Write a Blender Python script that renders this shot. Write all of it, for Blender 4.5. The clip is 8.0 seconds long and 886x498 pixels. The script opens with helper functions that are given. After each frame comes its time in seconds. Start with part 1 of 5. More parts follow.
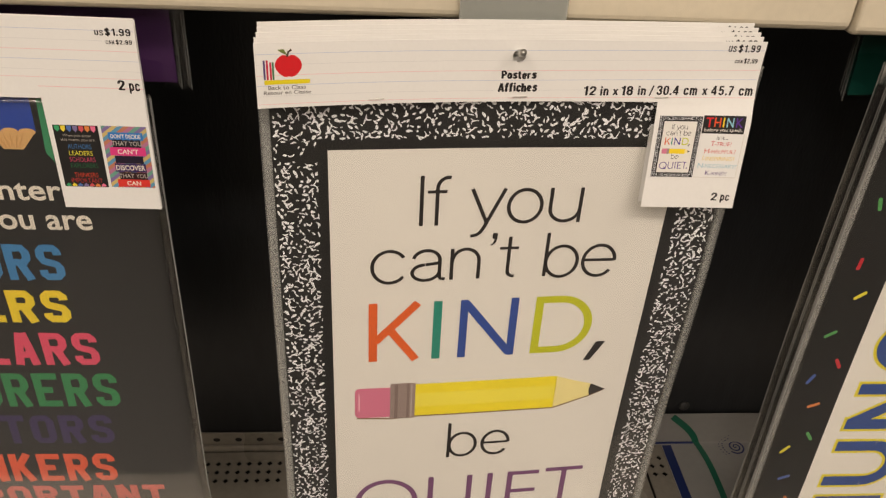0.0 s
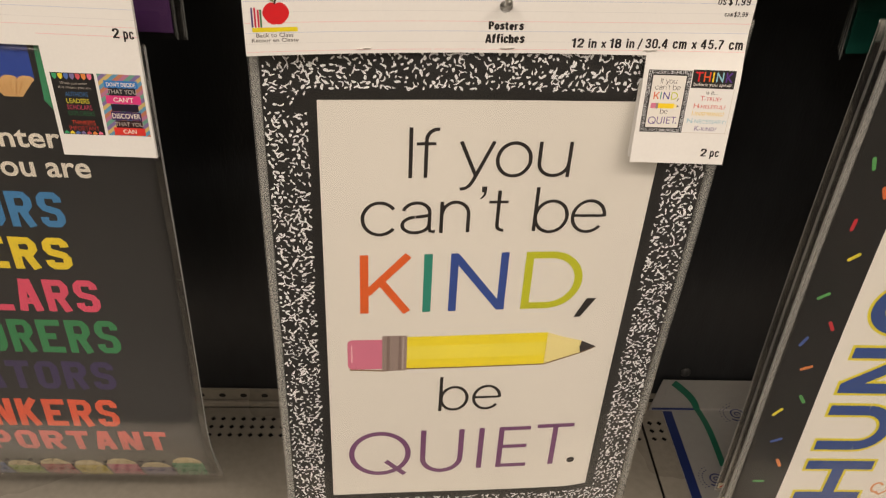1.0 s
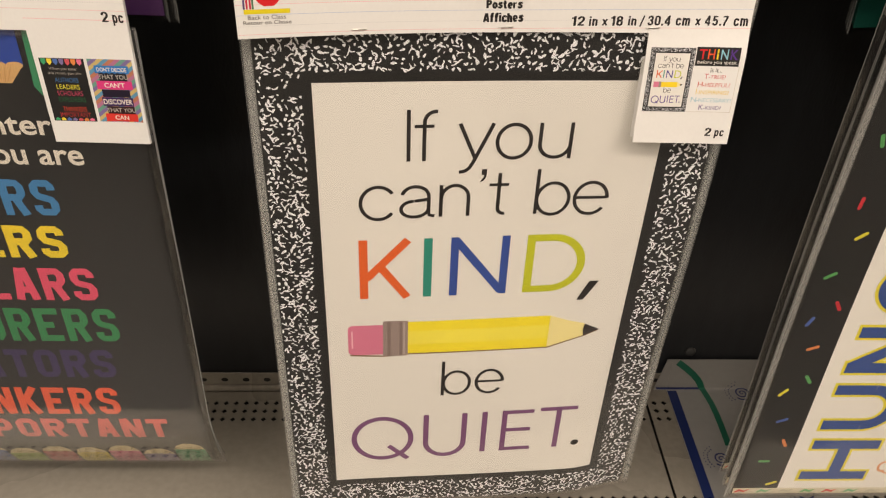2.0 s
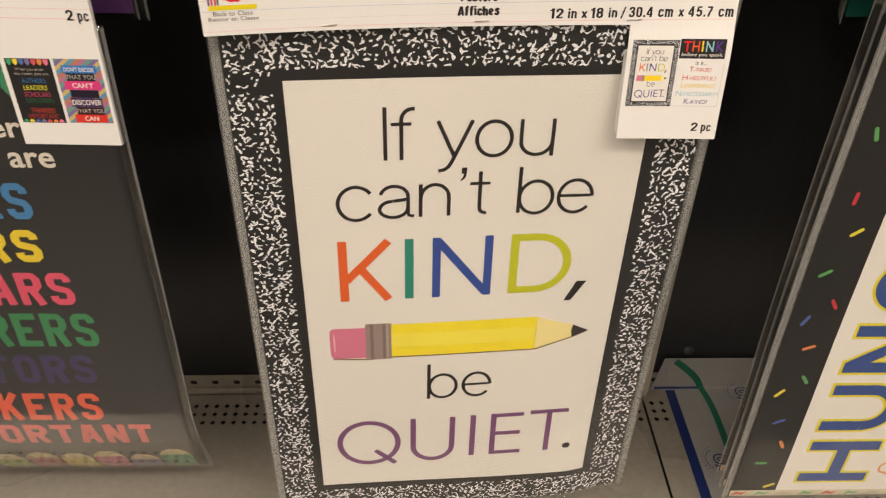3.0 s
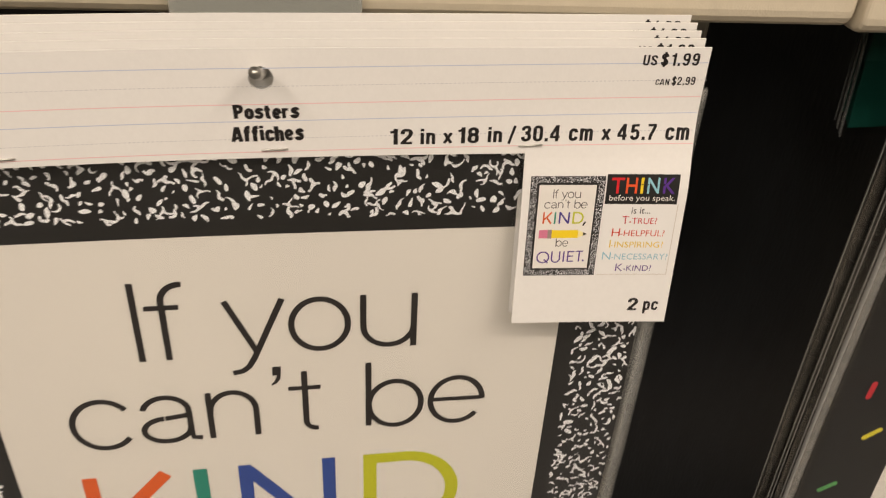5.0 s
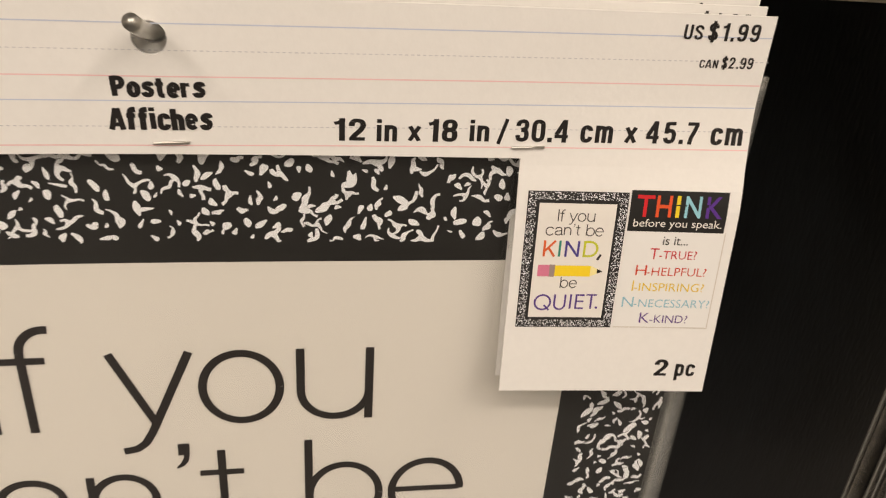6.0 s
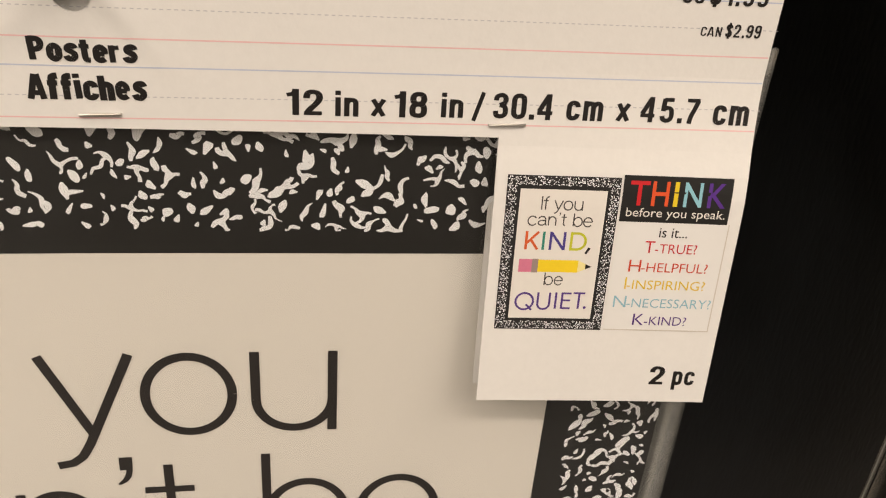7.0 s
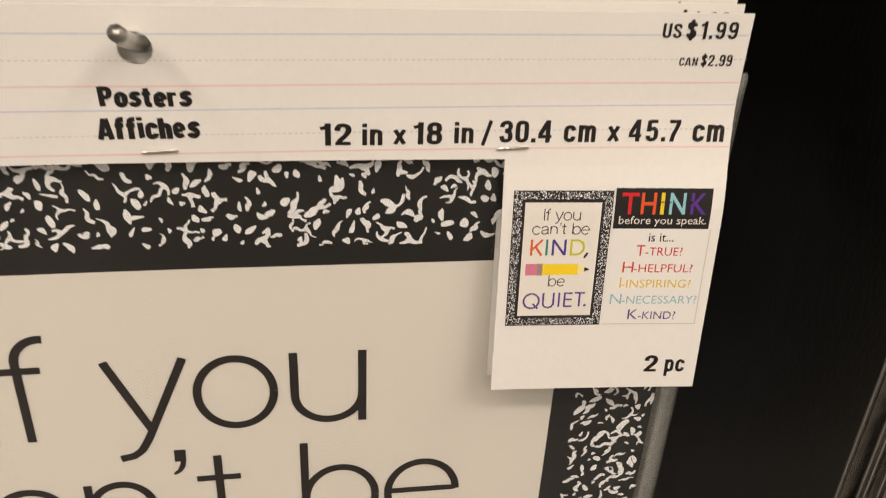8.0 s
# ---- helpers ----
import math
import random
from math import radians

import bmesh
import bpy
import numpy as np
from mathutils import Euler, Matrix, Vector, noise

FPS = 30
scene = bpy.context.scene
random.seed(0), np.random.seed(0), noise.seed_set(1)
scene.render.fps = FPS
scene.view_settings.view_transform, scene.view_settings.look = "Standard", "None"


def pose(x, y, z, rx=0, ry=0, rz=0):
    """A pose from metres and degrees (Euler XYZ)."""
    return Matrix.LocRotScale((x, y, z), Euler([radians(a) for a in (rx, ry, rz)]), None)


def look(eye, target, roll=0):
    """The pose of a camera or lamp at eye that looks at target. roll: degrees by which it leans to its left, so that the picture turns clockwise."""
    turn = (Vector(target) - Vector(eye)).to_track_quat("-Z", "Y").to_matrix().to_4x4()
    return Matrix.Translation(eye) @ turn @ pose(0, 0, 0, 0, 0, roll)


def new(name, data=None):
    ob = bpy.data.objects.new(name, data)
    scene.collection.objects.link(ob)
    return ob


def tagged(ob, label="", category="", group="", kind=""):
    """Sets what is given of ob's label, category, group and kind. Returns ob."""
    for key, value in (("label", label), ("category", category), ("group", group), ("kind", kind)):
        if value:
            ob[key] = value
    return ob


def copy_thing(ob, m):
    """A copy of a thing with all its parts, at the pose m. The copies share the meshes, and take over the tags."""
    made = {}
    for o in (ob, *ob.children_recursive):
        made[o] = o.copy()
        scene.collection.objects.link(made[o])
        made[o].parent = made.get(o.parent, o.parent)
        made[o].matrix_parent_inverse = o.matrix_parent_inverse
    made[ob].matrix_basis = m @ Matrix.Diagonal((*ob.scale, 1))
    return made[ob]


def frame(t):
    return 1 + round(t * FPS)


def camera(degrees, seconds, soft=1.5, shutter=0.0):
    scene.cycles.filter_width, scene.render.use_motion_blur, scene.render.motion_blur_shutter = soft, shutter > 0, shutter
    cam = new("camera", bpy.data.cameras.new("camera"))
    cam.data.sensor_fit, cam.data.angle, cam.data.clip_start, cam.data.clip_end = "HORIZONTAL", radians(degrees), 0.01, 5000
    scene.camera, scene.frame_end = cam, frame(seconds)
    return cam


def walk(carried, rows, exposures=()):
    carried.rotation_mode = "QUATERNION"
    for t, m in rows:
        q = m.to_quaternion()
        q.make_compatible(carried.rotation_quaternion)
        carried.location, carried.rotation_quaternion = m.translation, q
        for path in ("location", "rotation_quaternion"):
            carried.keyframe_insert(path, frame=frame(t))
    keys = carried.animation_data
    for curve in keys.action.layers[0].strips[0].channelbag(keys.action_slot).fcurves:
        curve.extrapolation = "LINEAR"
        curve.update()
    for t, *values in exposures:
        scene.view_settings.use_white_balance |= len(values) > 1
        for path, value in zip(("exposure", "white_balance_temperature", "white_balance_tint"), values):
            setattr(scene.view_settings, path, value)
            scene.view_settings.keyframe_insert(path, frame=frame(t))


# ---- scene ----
cam = camera(56.55, 8.0, soft=1.15, shutter=0.4)
PATH = [
    (0, (-0.1175, -0.4747, 0.9226), (0.1520, 1.1829, -0.1636), 3.49),
    (0.5, (-0.1006, -0.4935, 0.9227), (0.1212, 1.1626, -0.1765), 3.31),
    (1, (-0.0933, -0.4927, 0.9130), (0.1132, 1.1413, -0.2216), 3.30),
    (1.5, (-0.0928, -0.4883, 0.9115), (0.1091, 1.1288, -0.2478), 3.11),
    (1.7, (-0.0911, -0.4855, 0.9126), (0.1061, 1.1237, -0.2585), 2.80),
    (2.8, (-0.0774, -0.4744, 0.9068), (0.1096, 1.1241, -0.2806), 1.86),
    (3, (-0.0679, -0.4697, 0.9058), (0.1047, 1.1295, -0.2828), 1.50),
    (3.5, (-0.0434, -0.4324, 0.8998), (0.1383, 1.1725, -0.2797), 1.03),
    (4, (-0.0178, -0.3664, 0.8789), (0.1982, 1.2544, -0.2728), 1.21),
    (4.5, (0.0022, -0.3032, 0.8641), (0.2744, 1.3458, -0.2344), 2.17),
    (4.7, (0.0076, -0.2899, 0.8626), (0.2918, 1.3602, -0.2312), 2.60),
    (5.8, (0.0343, -0.2150, 0.8145), (0.3464, 1.4966, -0.1718), 4.05),
    (6, (0.0360, -0.2044, 0.8062), (0.3542, 1.5201, -0.1554), 4.35),
    (6.5, (0.0456, -0.1884, 0.7966), (0.3683, 1.5468, -0.1441), 4.88),
    (7, (0.0472, -0.1859, 0.7903), (0.3694, 1.5503, -0.1487), 4.71),
    (7.5, (0.0447, -0.1934, 0.7912), (0.3585, 1.5398, -0.1562), 3.76),
    (8, (0.0389, -0.2079, 0.8065), (0.3569, 1.5240, -0.1419), 3.01),
]
walk(cam, [(t, look(eye, target, roll)) for t, eye, target, roll in PATH], exposures=[(0.0, -0.10), (0.5, 0.0), (1.0, -0.05), (1.5, 0.05), (3.5, 0.10), (4.0, 0.13), (4.5, 0.0), (5.8, -0.15), (6.0, -0.08), (6.5, -0.14), (7.0, -0.09), (8.0, -0.10)])
LAMP = 189

# ---------------------------------------------------------------- world and light
world = bpy.data.worlds.new("store_air")
scene.world = world
world.use_nodes = True
world.node_tree.nodes["Background"].inputs[0].default_value = (1.0, 0.9, 0.78, 1)
world.node_tree.nodes["Background"].inputs[1].default_value = 0.05


def strip_lamp(name, place, size_x, size_y, watts):
    data = bpy.data.lights.new(name, "AREA")
    data.shape, data.size, data.size_y = "RECTANGLE", size_x, size_y
    data.energy, data.color = watts, (1.0, 0.863, 0.735)
    ob = new(name, data)
    ob.matrix_world = pose(*place)
    return ob


# two rows of ceiling tubes that run away from the shelf, one on each side, and one over the aisle
strip_lamp("ceiling_tubes", (-2.4, -3.6, 3.72), 0.30, 5.5, LAMP)
strip_lamp("ceiling_tubes", (2.4, -3.6, 3.72), 0.30, 5.5, LAMP)
strip_lamp("ceiling_tubes", (0.2, -2.2, 3.72), 3.0, 0.30, LAMP * 0.45)


# ---------------------------------------------------------------- materials
def rgb(text):
    """Linear colour from an sRGB hex string."""
    v = [int(text[i:i + 2], 16) / 255 for i in (0, 2, 4)]
    return tuple(c / 12.92 if c <= 0.04045 else ((c + 0.055) / 1.055) ** 2.4 for c in v)


MATS = {}


def surface(name, colour, rough=0.5, metal=0.0, vary=0.08, fine=180.0, coarse=9.0, bump=0.0, bump_scale=300.0, stretch=(1, 1, 1), spec=0.5):
    """Painted, printed or metal surface with variation at two scales and fine relief."""
    if name in MATS:
        return MATS[name]
    m = bpy.data.materials.new(name)
    m.use_nodes = True
    nt = m.node_tree
    b = nt.nodes["Principled BSDF"]
    co = nt.nodes.new("ShaderNodeTexCoord")
    mp = nt.nodes.new("ShaderNodeMapping")
    mp.inputs["Scale"].default_value = stretch
    nt.links.new(co.outputs["Object"], mp.inputs["Vector"])
    mixes = []
    for sc, det in ((fine, 4), (coarse, 3)):
        n = nt.nodes.new("ShaderNodeTexNoise")
        n.inputs["Scale"].default_value, n.inputs["Detail"].default_value = sc, det
        nt.links.new(mp.outputs["Vector"], n.inputs["Vector"])
        mixes.append(n)
    add = nt.nodes.new("ShaderNodeMath")
    add.operation = "ADD"
    nt.links.new(mixes[0].outputs["Fac"], add.inputs[0])
    nt.links.new(mixes[1].outputs["Fac"], add.inputs[1])
    rng = nt.nodes.new("ShaderNodeMapRange")
    rng.inputs["From Min"].default_value, rng.inputs["From Max"].default_value = 0.6, 1.4
    rng.inputs["To Min"].default_value, rng.inputs["To Max"].default_value = 1 - vary, 1 + vary
    nt.links.new(add.outputs[0], rng.inputs["Value"])
    mul = nt.nodes.new("ShaderNodeVectorMath")
    mul.operation = "SCALE"
    mul.inputs[0].default_value = colour
    nt.links.new(rng.outputs["Result"], mul.inputs["Scale"])
    nt.links.new(mul.outputs[0], b.inputs["Base Color"])
    rr = nt.nodes.new("ShaderNodeMapRange")
    rr.inputs["To Min"].default_value, rr.inputs["To Max"].default_value = max(0.02, rough - 0.08), min(1, rough + 0.08)
    nt.links.new(mixes[1].outputs["Fac"], rr.inputs["Value"])
    nt.links.new(rr.outputs["Result"], b.inputs["Roughness"])
    b.inputs["Metallic"].default_value = metal
    b.inputs["Specular IOR Level"].default_value = spec
    if bump:
        n = nt.nodes.new("ShaderNodeTexNoise")
        n.inputs["Scale"].default_value, n.inputs["Detail"].default_value = bump_scale, 5
        nt.links.new(mp.outputs["Vector"], n.inputs["Vector"])
        bp = nt.nodes.new("ShaderNodeBump")
        bp.inputs["Strength"].default_value, bp.inputs["Distance"].default_value = bump, 0.001
        nt.links.new(n.outputs["Fac"], bp.inputs["Height"])
        nt.links.new(bp.outputs["Normal"], b.inputs["Normal"])
    MATS[name] = m
    return m


def clear_film(name, tint=(0.97, 0.97, 0.96), wave=0.25, ior=1.5, rough=0.07, milk=0.0, power=4.0):
    """Thin clear plastic: see-through, with a wavy gloss on top and a trace of milkiness."""
    m = bpy.data.materials.new(name)
    m.use_nodes = True
    nt = m.node_tree
    nt.nodes.remove(nt.nodes["Principled BSDF"])
    out = nt.nodes["Material Output"]
    tr = nt.nodes.new("ShaderNodeBsdfTransparent")
    tr.inputs[0].default_value = (*tint, 1)
    di = nt.nodes.new("ShaderNodeBsdfDiffuse")
    di.inputs[0].default_value = (0.8, 0.8, 0.78, 1)
    m0 = nt.nodes.new("ShaderNodeMixShader")
    m0.inputs[0].default_value = milk
    nt.links.new(tr.outputs[0], m0.inputs[1])
    nt.links.new(di.outputs[0], m0.inputs[2])
    gl = nt.nodes.new("ShaderNodeBsdfGlossy")
    gl.inputs["Roughness"].default_value = rough
    lw = nt.nodes.new("ShaderNodeLayerWeight")
    pw = nt.nodes.new("ShaderNodeMath")
    pw.operation = "POWER"
    pw.inputs[1].default_value = power
    nt.links.new(lw.outputs["Facing"], pw.inputs[0])
    fr = nt.nodes.new("ShaderNodeMapRange")
    f0 = ((ior - 1) / (ior + 1)) ** 2
    fr.inputs["To Min"].default_value, fr.inputs["To Max"].default_value = f0, 0.9
    nt.links.new(pw.outputs[0], fr.inputs["Value"])
    co = nt.nodes.new("ShaderNodeTexCoord")
    mp = nt.nodes.new("ShaderNodeMapping")
    mp.inputs["Scale"].default_value = (1.0, 1.0, 0.35)
    n = nt.nodes.new("ShaderNodeTexNoise")
    n.inputs["Scale"].default_value, n.inputs["Detail"].default_value = 26, 3
    nt.links.new(co.outputs["Object"], mp.inputs["Vector"])
    nt.links.new(mp.outputs["Vector"], n.inputs["Vector"])
    bp = nt.nodes.new("ShaderNodeBump")
    bp.inputs["Strength"].default_value, bp.inputs["Distance"].default_value = wave, 0.004
    nt.links.new(n.outputs["Fac"], bp.inputs["Height"])
    nt.links.new(bp.outputs["Normal"], gl.inputs["Normal"])
    mix = nt.nodes.new("ShaderNodeMixShader")
    nt.links.new(fr.outputs[0], mix.inputs[0])
    nt.links.new(m0.outputs[0], mix.inputs[1])
    nt.links.new(gl.outputs[0], mix.inputs[2])
    nt.links.new(mix.outputs[0], out.inputs["Surface"])
    return m


def ink(name, text, rough=0.42):
    return surface(name, rgb(text), rough, vary=0.04, fine=900, coarse=30)


FILM = clear_film("clear_sleeve_plastic", wave=0.30, ior=1.45, rough=0.05)
FILM_BOW = clear_film("bowed_sleeve_plastic", wave=0.06, ior=1.4, rough=0.10, power=1.95)
FILM_EDGE = clear_film("sleeve_fold_plastic", (0.84, 0.84, 0.82), 0.05, 1.75, 0.06, 0.05)
# Milky white in this fold stands in for light caught along the edge.
FILM_FOLD = clear_film("glint_fold_plastic", (0.70, 0.70, 0.68), 0.05, 1.7, 0.10, 0.30)
FILM_SEAM = clear_film("frosted_seam_plastic", (0.80, 0.80, 0.78), 0.12, 1.45, 0.25, 0.20)
FILM_RIM = clear_film("flat_rim_plastic", (0.86, 0.86, 0.85), 0.05, 1.45, 0.12, 0.16)
FILM_HAZE = clear_film("hazy_seam_plastic", (0.88, 0.88, 0.87), 0.2, 1.45, 0.18, 0.20)
FILM_SOFT = clear_film("soft_fold_plastic", (0.80, 0.82, 0.80), 0.1, 1.5, 0.15, 0.06)
# Thin fold with its bright glint put in as diffuse white.
FILM_LINE = clear_film("thin_glint_plastic", (0.80, 0.80, 0.79), 0.05, 1.8, 0.08, 0.34)
CARD = surface("white_card", (0.80, 0.785, 0.755), 0.5, vary=0.025, fine=500, coarse=12, bump=0.05, bump_scale=900)
PAPER = surface("white_poster_paper", (0.79, 0.758, 0.705), 0.45, vary=0.02, fine=700, coarse=7)
BLACK = surface("black_print", (0.0155, 0.0150, 0.0143), 0.42, vary=0.15, fine=500, coarse=20)
CHARCOAL = surface("charcoal_print", (0.0115, 0.0112, 0.0108), 0.42, vary=0.15, fine=500, coarse=20)
FLECK = ink("fleck_white_print", "f8f9fc")
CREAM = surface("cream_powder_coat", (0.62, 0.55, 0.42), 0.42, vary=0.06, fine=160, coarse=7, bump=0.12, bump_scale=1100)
# Darker than the coat itself: shade below the hanging posters is put in.
DECKPAINT = surface("shaded_almond_coat", (0.245, 0.222, 0.184), 0.28, vary=0.16, fine=120, coarse=6, bump=0.15, bump_scale=1000)
POST = surface("grey_beige_powder_coat", (0.40, 0.37, 0.31), 0.45, vary=0.06, bump=0.1, bump_scale=900)
PANEL = surface("black_back_panel", (0.0135, 0.0146, 0.0165), 0.40, spec=0.5, vary=0.35, fine=90, coarse=5, bump=0.25, bump_scale=420, stretch=(1, 1, 0.25))
# Near-black that stands in for the shade inside holes and gaps.
DARK = surface("hollow_shade", (0.010, 0.009, 0.008), 0.9, vary=0.2)
STEEL = surface("zinc_wire", (0.56, 0.55, 0.51), 0.36, 1.0, vary=0.1, fine=300, bump=0.1, bump_scale=700)
STAPLE = surface("staple_steel", (0.60, 0.58, 0.54), 0.32, 1.0, vary=0.05)
CLIP = surface("grey_label_plastic", (0.36, 0.355, 0.33), 0.35, vary=0.06, coarse=14)
WALLPAINT = surface("store_wall_paint", (0.62, 0.58, 0.52), 0.8, vary=0.05, fine=40, coarse=1.5, bump=0.1)
CEILPAINT = surface("ceiling_tile_white", (0.78, 0.76, 0.72), 0.9, vary=0.05, fine=60, coarse=2, bump=0.2)
OPPOSITE = surface("aisle_end_paint", (0.42, 0.40, 0.37), 0.8, vary=0.3, fine=12, coarse=2.2)
FLOORTILE = surface("vinyl_floor", (0.060, 0.056, 0.051), 0.45, vary=0.08, fine=70, coarse=2.5)


# ---------------------------------------------------------------- mesh helpers
def part(name, bm, material, parent=None, label="", smooth=False):
    me = bpy.data.meshes.new(name)
    bm.normal_update()
    bm.to_mesh(me)
    bm.free()
    mats = material if isinstance(material, (list, tuple)) else [material]
    for m in mats:
        me.materials.append(m)
    if smooth:
        for p in me.polygons:
            p.use_smooth = True
    ob = new(name, me)
    if parent is not None:
        ob.parent = parent
    if label:
        ob["label"] = label
    return ob


def thing(name, m, label, category, group="", kind=""):
    ob = new(name)
    ob.empty_display_size = 0.02
    ob.matrix_world = m
    return tagged(ob, label, category, group, kind)


def box(bm, x0, y0, z0, x1, y1, z1, bevel=0.0, seg=2):
    vs = [bm.verts.new((x, y, z)) for x in (x0, x1) for y in (y0, y1) for z in (z0, z1)]
    fs = [bm.faces.new([vs[i] for i in q]) for q in ((0, 1, 3, 2), (4, 6, 7, 5), (0, 4, 5, 1), (2, 3, 7, 6), (0, 2, 6, 4), (1, 5, 7, 3))]
    if bevel:
        es = list({e for f in fs for e in f.edges})
        bmesh.ops.bevel(bm, geom=es, offset=bevel, segments=seg, profile=0.5, affect="EDGES", clamp_overlap=True)


def box_bm(*a, **k):
    bm = bmesh.new()
    box(bm, *a, **k)
    return bm


def profile_bm(pts, x0, x1, nx=1):
    """A section in y and z swept along x, closed at both ends."""
    bm = bmesh.new()
    rings = []
    for i in range(nx + 1):
        x = x0 + (x1 - x0) * i / nx
        rings.append([bm.verts.new((x, y, z)) for y, z in pts])
    n = len(pts)
    for a, b in zip(rings, rings[1:]):
        for i in range(n):
            bm.faces.new((a[i], a[(i + 1) % n], b[(i + 1) % n], b[i]))
    bm.faces.new(rings[0][::-1])
    bm.faces.new(rings[-1])
    bmesh.ops.recalc_face_normals(bm, faces=bm.faces)
    return bm


def tube(bm, pts, r, n=10):
    pts = [Vector(p) for p in pts]
    rings = []
    for i, p in enumerate(pts):
        d = (pts[min(i + 1, len(pts) - 1)] - pts[max(i - 1, 0)]).normalized()
        a = d.orthogonal().normalized() if abs(d.x) > 0.9 else Vector((1, 0, 0)).cross(d).normalized()
        b = d.cross(a).normalized()
        rings.append([bm.verts.new(p + r * (a * math.cos(6.2832 * k / n) + b * math.sin(6.2832 * k / n))) for k in range(n)])
    for u, v in zip(rings, rings[1:]):
        for k in range(n):
            bm.faces.new((u[k], u[(k + 1) % n], v[(k + 1) % n], v[k]))
    bm.faces.new(rings[0][::-1])
    bm.faces.new(rings[-1])


def ease(v, a, b):
    u = min(1.0, max(0.0, (v - a) / (b - a)))
    return u * u * (3 - 2 * u)


# block capitals as paths in a unit square
BLOCKS = {"A": "0,0 .4,1|1,0 .6,1|.2,.28 .8,.28", "E": "1,1 0,1|0,1 0,0|0,0 1,0|0,.5 .85,.5", "R": "0,0 0,1|0,1 .8,1 1,.85 1,.64 .8,.5 0,.5|.55,.5 1,0",
          "S": "1,.76 .98,.9 .8,1 .2,1 .02,.9 0,.7 .15,.56 .85,.44 1,.3 .98,.1 .8,0 .2,0 .02,.1 0,.24", "T": "0,1 1,1|.5,1 .5,0", "O": "0,.5 0,.85 .2,1 .8,1 1,.85 1,.15 .8,0 .2,0 0,.15 0,.5",
          "L": "0,1 0,0|0,0 1,0", "N": "0,0 0,1|.05,1 .95,0|1,0 1,1", "K": "0,0 0,1|1,1 .1,.42|.35,.62 1,0", "U": "0,1 0,.15 .2,0 .8,0 1,.15 1,1", "H": "0,0 0,1|1,0 1,1|0,.5 1,.5",
          "D": "0,0 0,1|0,1 .7,1 1,.8 1,.2 .7,0 0,0", "C": "1,.76 .98,.9 .8,1 .2,1 0,.85 0,.15 .2,0 .8,0 .98,.1 1,.24", "X": "0,0 1,1|0,1 1,0", "P": "0,0 0,1|0,1 .8,1 1,.85 1,.6 .8,.45 0,.45", "I": "0.5,0 0.5,1", "M": "0,0 0,1|.05,1 .5,.4 .95,1|1,1 1,0"}


